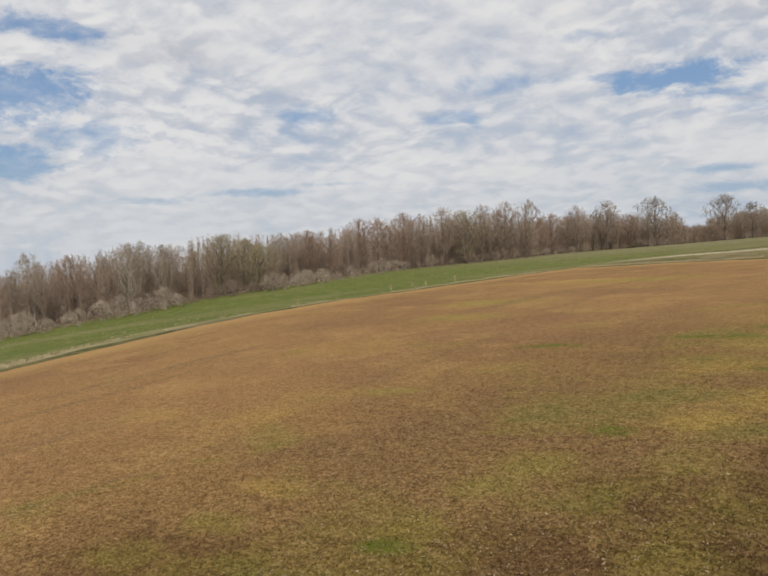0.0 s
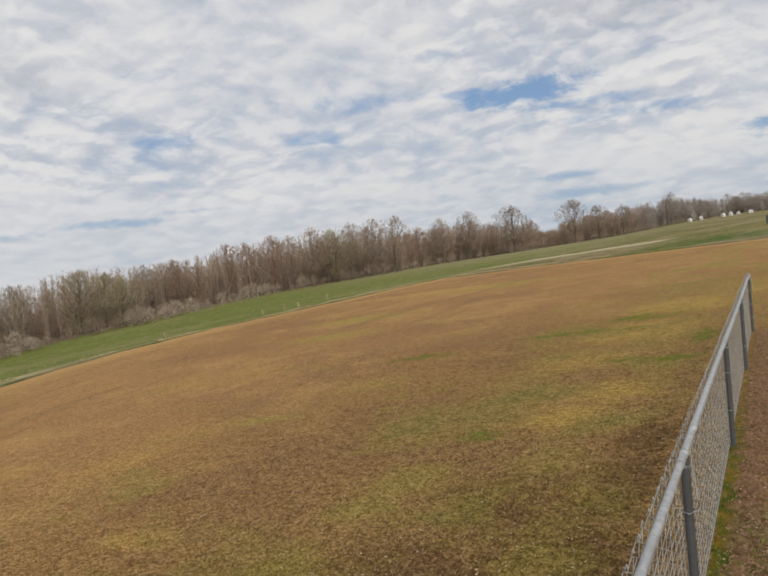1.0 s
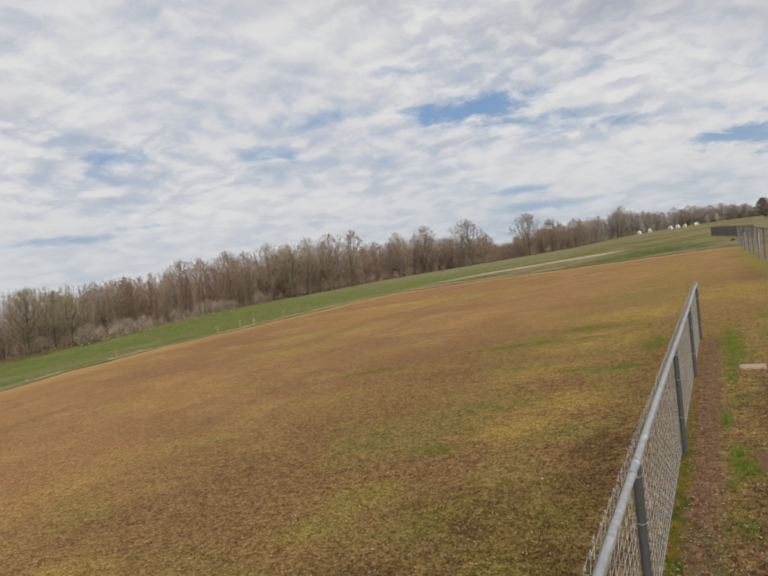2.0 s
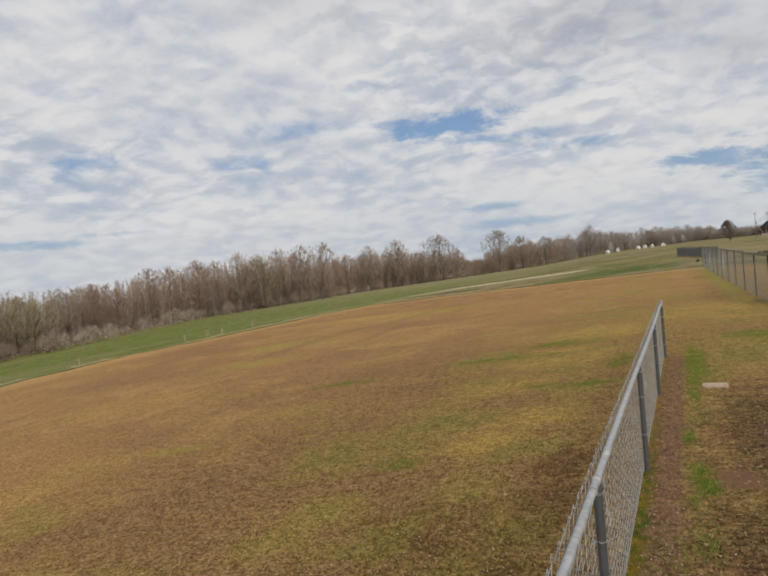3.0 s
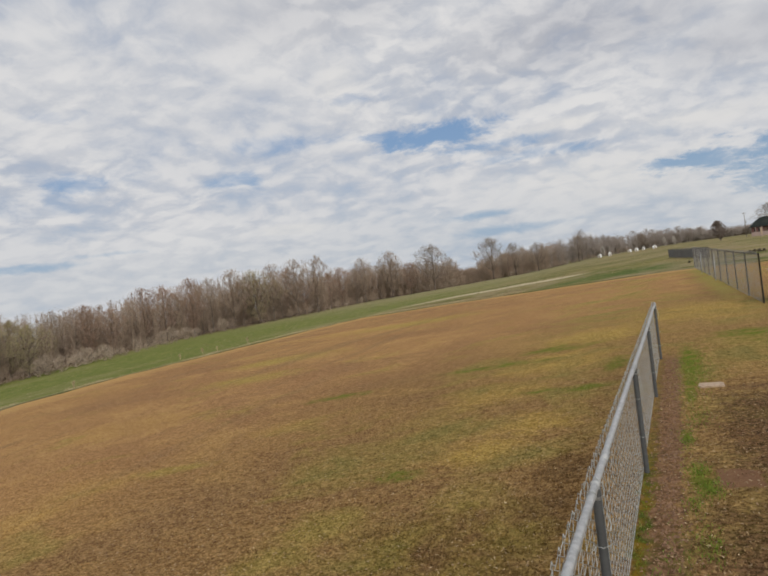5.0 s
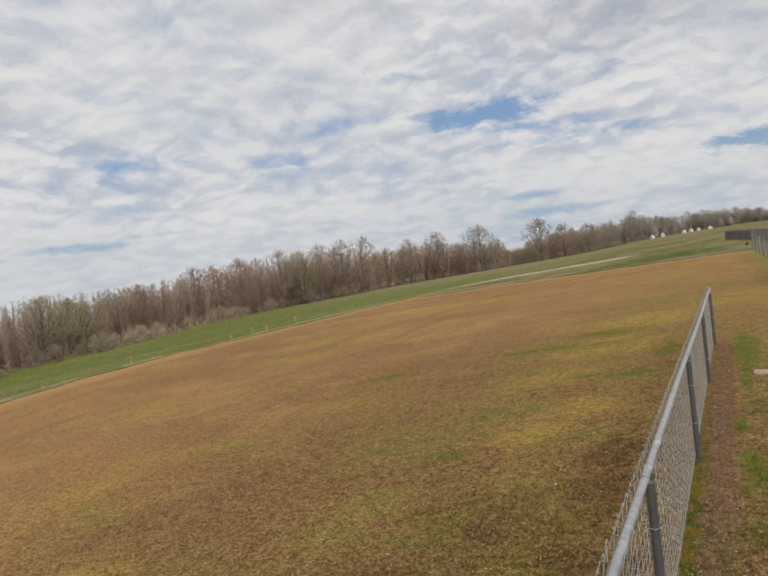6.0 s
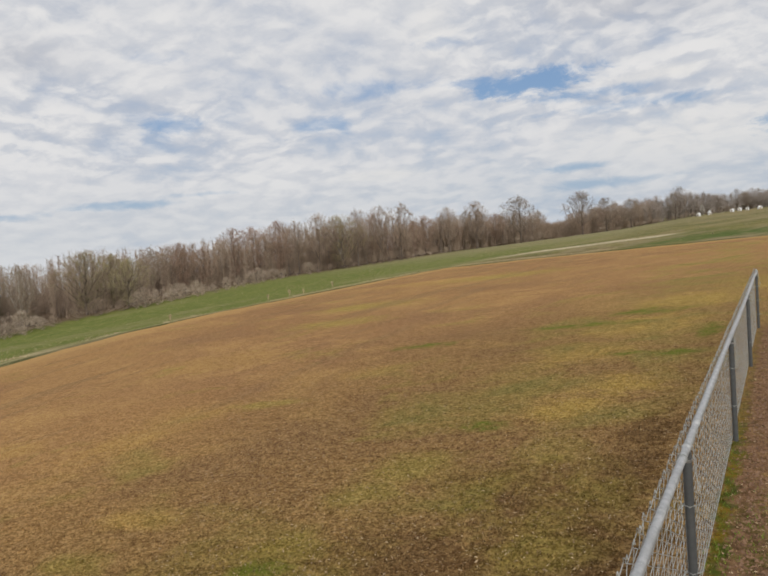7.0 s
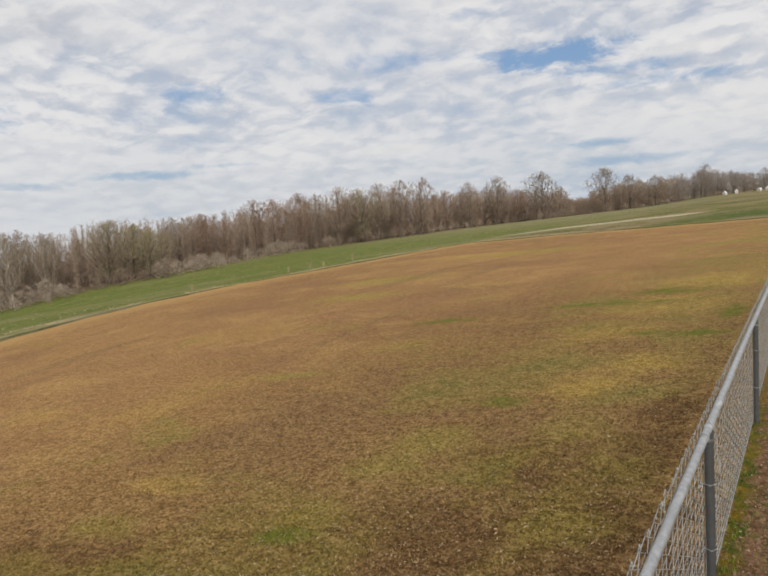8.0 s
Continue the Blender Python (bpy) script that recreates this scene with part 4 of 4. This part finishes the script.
# pale uneven thickets standing out on the meadow
for lo, hi, tallest, least in ((-73, -66.5, 2.8, 0.7), (-61.5, -56.5, 2.5, 0.6), (-50.0, -45.0, 3.6, 0.75), (-45.0, -38.5, 2.0, 0.45)):
    az = lo
    while az < hi:
        r = float(np.interp(az, FOOT_AZ, FOOT_R)) - rnd.uniform(3.0, 7.5)
        f = (az - lo) / (hi - lo)
        swell = max(least, 1.0 - f * 0.7 if least < 0.5 else 0.7 + 0.3 * math.sin(f * 9.0)) * rnd.uniform(0.72, 1.05)
        plant_any(BRUSH[rnd.choice((0, 2, 2))], *polar(az, r), tallest * swell, rnd.uniform(0, 6.28), (rnd.uniform(0.6, 1.2), rnd.uniform(0.6, 1.2)))
        az += 1.9 / r * 57.3 * rnd.uniform(0.5, 1.3)

# right of the wood: blossom, russet tree and the tree behind the house
for az, r, h in ((-0.75, 330, 4.2), (-0.1, 330, 4.0), (-5.3, 345, 5.0)):
    plant_any(PEAR, *polar(az, r), h, rnd.uniform(0, 6.28))
plant_any(RUSSET_TREE, *polar(3.05, 210), 5.6, 1.0)
plant_any(OAK, *polar(6.3, 250), 10.0, 2.0)
for az, r, h in ((4.85, 66, 0.30), (5.15, 66.3, 0.34), (5.45, 66, 0.34), (5.75, 66.2, 0.3), (0.75, 60, 0.25)):
    plant_any(HEDGE, *polar(az, r), h, rnd.uniform(0, 6.28))


def far_wood(name, lo, hi, count, low, high, mat, label):
    """The depth of the wood behind its first trees: close stems and twigs, too many to count."""
    rnd = random.Random(40)
    s = Shell()
    for n in range(count):
        az = rnd.uniform(lo, hi)
        depth = rnd.uniform(3, 40)
        r = float(np.interp(az, FOOT_AZ, FOOT_R)) + depth
        x, y = polar(az, r)
        h = max(3.0, height_to_top(az, x, y, r) * rnd.uniform(low, high + (0.15 if az < -37 else 0.0)))
        if -17.0 < az < -15.1:
            h = min(h, 6.0)
        z = drop(x, y)
        top = Vector((x + rnd.gauss(0, 0.5), y + rnd.gauss(0, 0.5), z + h))
        foot = Vector((x, y, z - 0.2))
        s.tube(foot, top, 0.05, 0.012, 3)
        for k in range(125):
            f = rnd.uniform(0.03, 1.0)
            q = foot.lerp(top, f)
            a = rnd.uniform(0, 6.28)
            L = rnd.uniform(0.7, 2.4) * (1.25 - 0.75 * f) * r / 160
            w = Vector((math.cos(a), math.sin(a), rnd.uniform(0.2, 1.8))).normalized()
            s.ribbon(q, q + w * L, 0.052 * r / 160, rnd.uniform(0, 3.14))
    tagged(new(name, s.mesh(name, mat)), label, "wood", kind="stuff")


far_wood("woodland", -84, -8.5, 3000, 0.48, 0.86, TWIG_BROWN, "dense leafless brown wood behind the field")
far_wood("far_woodland", -9.5, 9, 480, 0.4, 1.0, TWIG_HAZED, "distant haze-greyed leafless wood beyond the meadow")


# ---- far things on the hill ----
def shed(x, y, wide, high, turn):
    """A small white gabled shed with a door."""
    root = new("white_shed")
    tagged(root, "small white gabled shed far over the meadow", "shed", "white sheds")
    w, d, e = wide / 2, wide * 0.6, high * 0.62
    s = Shell()
    s.v = [Vector(q) for q in ((-w, -d, 0), (w, -d, 0), (w, d, 0), (-w, d, 0), (-w, -d, e), (w, -d, e), (w, d, e), (-w, d, e), (0, -d, high), (0, d, high))]
    s.f = [(0, 1, 5, 8, 4), (2, 3, 7, 9, 6), (1, 2, 6, 5), (3, 0, 4, 7), (4, 8, 9, 7), (5, 6, 9, 8)]
    under("wall", s.mesh("wall", WHITE_PAINT), root)
    for side in (-1, 1):
        r = Shell()
        a, b = Vector((side * (w + 0.12), 0, e - 0.12 * (high - e) / w)), Vector((0, 0, high))
        for y0 in (-d - 0.12, d + 0.12):
            for q in (a, b):
                for up_by in (0.02, 0.09):
                    r.v.append(Vector((q.x, y0, q.z + up_by)))
        r.f = [(0, 1, 3, 2), (4, 6, 7, 5), (0, 4, 5, 1), (2, 3, 7, 6), (1, 5, 7, 3), (0, 2, 6, 4)]
        under("roof", r.mesh("roof", WHITE_PAINT), root)
    door = part("door", bevelled_box((-0.35 * w, -d - 0.04, 0), (0.35 * w, -d - 0.004, e * 0.85), 0.01), CONCRETE, root, "pale closed door")
    root.matrix_world = pose(x, y, drop(x, y), 0, 0, turn)


for az, r, w, h in ((-5.6, 330, 1.7, 2.2), (-4.85, 330, 1.6, 2.7), (-3.35, 340, 1.7, 2.1), (-2.85, 340, 1.8, 2.2), (-2.35, 345, 1.6, 2.0), (-1.55, 330, 2.0, 1.9)):
    shed(*polar(az, r), w * 0.68, h * 0.66, rnd.uniform(-25, 25))


def house(x, y, turn):
    """A house with a dark hipped roof, red brick over a pale base, and a porch with white columns."""
    root = new("house")
    tagged(root, "red brick house with a dark hipped roof on the hill", "house")
    part("wall", bevelled_box((-6, -4, -0.4), (6, 4, 2.6), 0.03), BRICK_RED, root, "red brick wall")
    part("base_wall", bevelled_box((-6.3, -4.9, -0.6), (6.3, -4.1, 1.1), 0.03), PINK_WALL, root, "low pinkish front wall")
    r = Shell()
    n = 8
    for i in range(n + 1):
        f = i / n
        half = 1.2 + 5.8 * (1 - f) ** 0.8
        zz = 2.5 + 2.6 * f ** 0.85
        r.v += [Vector((-half, -4.7 * (1 - 0.9 * f), zz)), Vector((half, -4.7 * (1 - 0.9 * f), zz)), Vector((half, 4.7 * (1 - 0.9 * f), zz)), Vector((-half, 4.7 * (1 - 0.9 * f), zz))]
    for i in range(n):
        for k in range(4):
            j = (k + 1) % 4
            r.f.append((4 * i + k, 4 * i + j, 4 * i + 4 + j, 4 * i + 4 + k))
    r.f += [(3, 2, 1, 0), (4 * n, 4 * n + 1, 4 * n + 2, 4 * n + 3)]
    under("roof", r.mesh("roof", ROOF_DARK), root, "dark green-black bowed roof")
    for cx in (-4.2, -1.4, 1.4, 4.2):
        c = Shell()
        c.tube((cx, -4.5, 1.1), (cx, -4.5, 2.5), 0.16, 0.14, 12, True)
        c.box((cx - 0.22, -4.72, 2.42), (cx + 0.22, -4.28, 2.52))
        c.box((cx - 0.24, -4.74, 1.08), (cx + 0.24, -4.26, 1.2))
        under("column", c.mesh("column", PINK_WALL), root, "pale porch column")
    for wx in (-4.4, -2.6, 2.6, 4.4):
        win = part("window", bevelled_box((wx - 0.5, -4.06, 1.0), (wx + 0.5, -4.004, 2.2), 0.01), OLD_WOOD, root, "dark-framed window")
        part("pane", bevelled_box((wx - 0.42, -4.09, 1.08), (wx + 0.42, -4.064, 2.12), 0.005), GLASS_DARK, win)
    part("door", bevelled_box((-0.5, -4.06, 0.0), (0.5, -4.004, 2.1), 0.01), OLD_WOOD, root, "brown front door")
    part("wing_wall", bevelled_box((6.02, -3.2, -0.4), (15.0, 3.2, 2.2), 0.03), BRICK_RED, root, "red brick side wing")
    wing = Shell()
    for x0 in (6.2, 15.4):
        wing.v += [Vector((x0, -3.7, 2.2)), Vector((x0, 3.7, 2.2)), Vector((x0, 0, 3.7))]
    wing.f = [(0, 1, 2), (5, 4, 3), (0, 2, 5, 3), (1, 4, 5, 2), (0, 3, 4, 1)]
    under("wing_roof", wing.mesh("wing_roof", OLD_WOOD), root, "brown low gabled roof of the wing")
    part("gable_board", bevelled_box((6.05, -3.9, 2.0), (6.18, 3.9, 3.4), 0.02), WHITE_PAINT, root, "white gable end")
    root.matrix_world = pose(x, y, drop(x, y), 0, 0, turn) @ Matrix.Diagonal((0.56, 0.7, 1, 1))


house(*polar(6.0, 220), -6)


def gate_pillar(x, y):
    """A pale masonry pillar with a plinth and a cap."""
    root = new("gate_pillar")
    tagged(root, "pale masonry gate pillar on the hill before the house", "pillar")
    part("plinth", bevelled_box((-0.27, -0.27, -0.2), (0.27, 0.27, 0.25), 0.02), PINK_WALL, root)
    part("shaft", bevelled_box((-0.2, -0.2, 0.25), (0.2, 0.2, 1.95), 0.02), CONCRETE, root)
    part("cap", bevelled_box((-0.27, -0.27, 1.95), (0.27, 0.27, 2.08), 0.03), CONCRETE, root)
    root.matrix_world = pose(x, y, drop(x, y), 0, 0, 10)


gate_pillar(*polar(5.72, 190))


def utility_pole(x, y, high):
    root = new("utility_pole")
    tagged(root, "grey wooden utility pole with a crossarm on the hill", "utility pole")
    s = Shell()
    s.tube((0, 0, -0.3), (0, 0, high), 0.11, 0.07, 10, True)
    under("pole", s.mesh("pole", POLE_WOOD, True), root)
    part("crossarm", bevelled_box((-0.55, 0.08, high - 0.42), (0.55, 0.16, high - 0.30), 0.01), POLE_WOOD, root)
    c = Shell()
    c.tube((0.25, 0, high - 3.3), (0.25, 0, high - 2.5), 0.17, 0.17, 12, True)
    under("transformer", c.mesh("transformer", ZINC, True), root, "grey transformer can")
    for x0 in (-0.48, 0.0, 0.48):
        i = Shell()
        i.tube((x0, 0.12, high - 0.31), (x0, 0.12, high - 0.13), 0.05, 0.03, 8, True)
        under("insulator", i.mesh("insulator", ZINC, True), root)
    root.matrix_world = pose(x, y, drop(x, y), 0, 0, 12)


utility_pole(*polar(4.75, 235), 7.4)


def cart(x, y, turn):
    """A low wooden cart: board top on posts over a slatted tray with wheels."""
    root = new("garden_cart")
    tagged(root, "weathered wooden cart with a board top and small wheels", "cart")
    part("board_top", bevelled_box((-0.75, -0.42, 0.84), (0.75, 0.42, 0.90), 0.012), TAN_BOARD, root, "tan board top")
    for y0 in (-0.36, 0.30):
        part("apron", bevelled_box((-0.68, y0, 0.74), (0.68, y0 + 0.06, 0.838), 0.008), OLD_WOOD, root)
    for x0 in (-0.66, 0.56):
        for y0 in (-0.36, 0.26):
            part("leg", bevelled_box((x0, y0, 0.16), (x0 + 0.1, y0 + 0.1, 0.738), 0.01), OLD_WOOD, root)
    for k in range(5):
        part("slat", bevelled_box((-0.72, -0.38 + 0.155 * k, 0.30), (0.72, -0.25 + 0.155 * k, 0.335), 0.006), OLD_WOOD, root)
    for y0 in (-0.42, 0.38):
        part("side_rail", bevelled_box((-0.74, y0, 0.26), (0.74, y0 + 0.04, 0.40), 0.008), OLD_WOOD, root)
    for x0 in (-0.52, 0.52):
        for y0 in (-0.47, 0.45):
            t = Shell()
            t.tube((x0, y0 - 0.035, 0.115), (x0, y0 + 0.035, 0.115), 0.115, 0.115, 18, True)
            wheel = under("wheel", t.mesh("wheel", RUBBER, True), root, "black rubber wheel")
            h = Shell()
            h.tube((x0, y0 - 0.04, 0.115), (x0, y0 + 0.04, 0.115), 0.045, 0.045, 14, True)
            under("hub", h.mesh("hub", WHITE_PAINT, True), wheel, "pale wheel hub")
    root.matrix_world = pose(x, y, drop(x, y), 0, 0, turn) @ Matrix.Diagonal((1, 1, 0.94, 1))


cart(2.93, 21.5, -4)


# ---- small things on the grass ----
def flat_stone(x, y, wx, wy, thick, turn):
    bm = bmesh.new()
    bmesh.ops.create_cube(bm, size=1.0)
    bmesh.ops.subdivide_edges(bm, edges=bm.edges[:], cuts=3, use_grid_fill=True)
    for v in bm.verts:
        k = noise.noise(v.co * 2.3 + Vector((x, y, 0))) * 0.12
        v.co = Vector((v.co.x * wx * (1 + k) * (0.86 if abs(v.co.y) > 0.4 else 1), v.co.y * wy * (1 + k), (v.co.z + k) * thick))
    bmesh.ops.bevel(bm, geom=bm.edges[:], offset=0.004, segments=1, affect="EDGES")
    me = bpy.data.meshes.new("flat_stone")
    bm.to_mesh(me)
    bm.free()
    me.materials.append(CONCRETE)
    ob = tagged(new("flat_stone", me), "pale flat stone slab lying in the grass", "stone")
    ob.matrix_world = pose(x, y, drop(x, y) + thick * 0.3, 0, 0, turn)


flat_stone(0.20, 9.95, 0.31, 0.26, 0.024, 3)


def weed(x, y, high, seed):
    """A pale dried weed: a few leaning stalks with ragged heads."""
    rnd = random.Random(seed)
    s = Shell()
    for k in range(9):
        a = rnd.uniform(0, 6.28)
        top = Vector((math.cos(a) * high * 0.14, math.sin(a) * high * 0.14, high * rnd.uniform(0.6, 1.0)))
        s.tube((0.02 * math.cos(a), 0.02 * math.sin(a), -0.02), top, 0.014, 0.008, 4)
        for j in range(14):
            q = top * rnd.uniform(0.55, 1.0)
            s.ribbon(q, q + Vector((rnd.gauss(0, 0.07), rnd.gauss(0, 0.07), rnd.gauss(0.04, 0.07))), 0.03, rnd.uniform(0, 3.14))
    ob = tagged(new("dried_weed", s.mesh("dried_weed", STRAW)), "pale dried weed stalks standing in the green meadow", "weed", "dried weeds")
    ob.matrix_world = pose(x, y, drop(x, y))


for k, (x, y, h) in enumerate(((-35.8, 32.5, 0.6), (-37.0, 44.2, 0.7), (-36.4, 46.3, 0.75), (-35.6, 47.2, 0.55), (-36.2, 52.5, 0.8))):
    weed(x, y, h * 0.7, 60 + k)


def verge_grass():
    """Ragged dry grass along the rim of the field."""
    rnd = random.Random(90)
    s = Shell()
    for _ in range(9000):
        if rnd.random() < 0.6:
            y = rnd.uniform(4, 58)
            x = -27.6 - rnd.uniform(2.0, 4.8)
        else:
            x = rnd.uniform(-29, -12)
            y = 48.6 - 0.4 * x + rnd.uniform(2.0, 5.0)
        if noise.noise(Vector((x * 0.35, y * 0.35, 0))) < (0.22 if x < -28 and 19 < y < 50 else -0.05):
            continue
        h = rnd.uniform(0.04, 0.12)
        z = drop(x, y)
        s.ribbon((x, y, z - 0.01), (x + rnd.gauss(0, 0.06), y + rnd.gauss(0, 0.06), z + h), 0.06, rnd.uniform(0, 3.14))
    tagged(new("verge_grass", s.mesh("verge_grass", STRAW)), "ragged straw-coloured grass along the rim of the field", "grass", kind="stuff")


verge_grass()


def soil_clods():
    """Crumbs of reddish earth on the worn strip under the fence."""
    rnd = random.Random(77)
    s = Shell()
    for _ in range(2600):
        y = 2.2 + 10.2 * rnd.random() ** 1.4
        x = rnd.gauss(-0.27, 0.075)
        r = rnd.uniform(0.004, 0.016)
        z = drop(x, y)
        k = len(s.v)
        for q in ((1, 0, 0), (-0.3, 0.9, 0), (-0.6, -0.8, 0.1), (0.1, 0.1, 0.9), (0, 0, -0.6)):
            s.v.append(Vector((x, y, z)) + Vector([c * r * rnd.uniform(0.7, 1.3) for c in q]))
        s.f += [(k, k + 1, k + 3), (k + 1, k + 2, k + 3), (k + 2, k, k + 3), (k + 1, k, k + 4), (k + 2, k + 1, k + 4), (k, k + 2, k + 4)]
    tagged(new("soil_clods", s.mesh("soil_clods", EARTH)), "crumbs of reddish bare earth under the fence", "soil", kind="stuff")


def green_tufts():
    """Longer fresh grass at the fence's foot and in the green spots."""
    rnd = random.Random(78)
    s = Shell()
    places = [(-0.41, 2.7, 0.045, 0.5, 700), (-0.42, 4.2, 0.04, 0.9, 420), (-0.06, 6.3, 0.055, 0.10, 420), (0.02, 5.8, 0.06, 0.12, 420), (-0.1, 5.5, 0.04, 0.12, 160), (-0.13, 7.35, 0.04, 0.16, 260), (-0.02, 4.75, 0.05, 0.2, 260), (0.0, 8.2, 0.07, 0.25, 300), (0.02, 11.5, 0.13, 1.2, 1900), (-0.2, 4.4, 0.08, 0.5, 240), (-0.1, 9.6, 0.08, 0.9, 200), (-0.12, 7.2, 0.05, 0.5, 120)]
    for px, py, wx, wy, n in places:
        for _ in range(n):
            x, y = rnd.gauss(px, wx), rnd.gauss(py, wy)
            h = rnd.uniform(0.01, 0.034)
            z = drop(x, y)
            s.ribbon((x, y, z - 0.004), (x + rnd.gauss(0, h * 0.5), y + rnd.gauss(0, h * 0.5), z + h), rnd.uniform(0.004, 0.008), rnd.uniform(0, 3.14))
    tagged(new("green_tufts", s.mesh("green_tufts", FRESH)), "tufts of fresh green grass by the fence", "grass", kind="stuff")


def leaf_litter():
    """Flakes of pale dead grass lying on the worn ground along the fence and in the near field."""
    rnd = random.Random(79)
    s = Shell()
    for i in range(9000):
        if i < 3600:
            x, y = rnd.uniform(-0.42, 2.2), 2.4 + 9.0 * rnd.random() ** 1.3
        else:
            y = 2.6 + 9.0 * rnd.random() ** 1.4
            x = -0.5 - rnd.random() * (1.5 + y * 0.75)
        z = drop(x, y) + rnd.uniform(0.006, 0.014)
        a, half, wide = rnd.uniform(0, 6.28), rnd.uniform(0.006, 0.017), rnd.uniform(0.003, 0.0065)
        u, w = Vector((math.cos(a), math.sin(a), rnd.gauss(0, 0.25))) * half, Vector((-math.sin(a), math.cos(a), rnd.gauss(0, 0.3))) * wide
        c, k = Vector((x, y, z)), len(s.v)
        s.v += [c - u, c - w * 0.8 + u * 0.2, c + u, c + w + u * 0.1]
        s.f.append((k, k + 1, k + 2, k + 3))
    tagged(new("grass_litter", s.mesh("grass_litter", LITTER)), "pale flakes of dead grass lying on the ground", "litter", kind="stuff")


soil_clods()
green_tufts()
leaf_litter()


def tussocks():
    """Rough grass standing in the meadow outside the mown field."""
    rnd = random.Random(91)
    s = Shell()
    for _ in range(9000):
        if rnd.random() < 0.35:
            x, y = rnd.uniform(-80, -31), rnd.uniform(8, 150)
        else:
            x, y = rnd.uniform(-60, 18), rnd.uniform(54, 190)
            if y < 52 - 0.4 * x:
                continue
        if noise.noise(Vector((x * 0.09, y * 0.06, 3.0))) < rnd.uniform(-0.35, 0.25):
            continue
        z = drop(x, y)
        tall = rnd.uniform(0.03, 0.09)
        for k in range(6):
            a = rnd.uniform(0, 6.28)
            s.ribbon((x + 0.06 * math.cos(a), y + 0.06 * math.sin(a), z - 0.02), (x + 0.13 * math.cos(a), y + 0.13 * math.sin(a), z + tall * rnd.uniform(0.6, 1.1)), 0.07, rnd.uniform(0, 3.14))
    tagged(new("tussocks", s.mesh("tussocks", MEADOW_GRASS)), "rough green and straw tussocks in the meadow", "grass", kind="stuff")


tussocks()
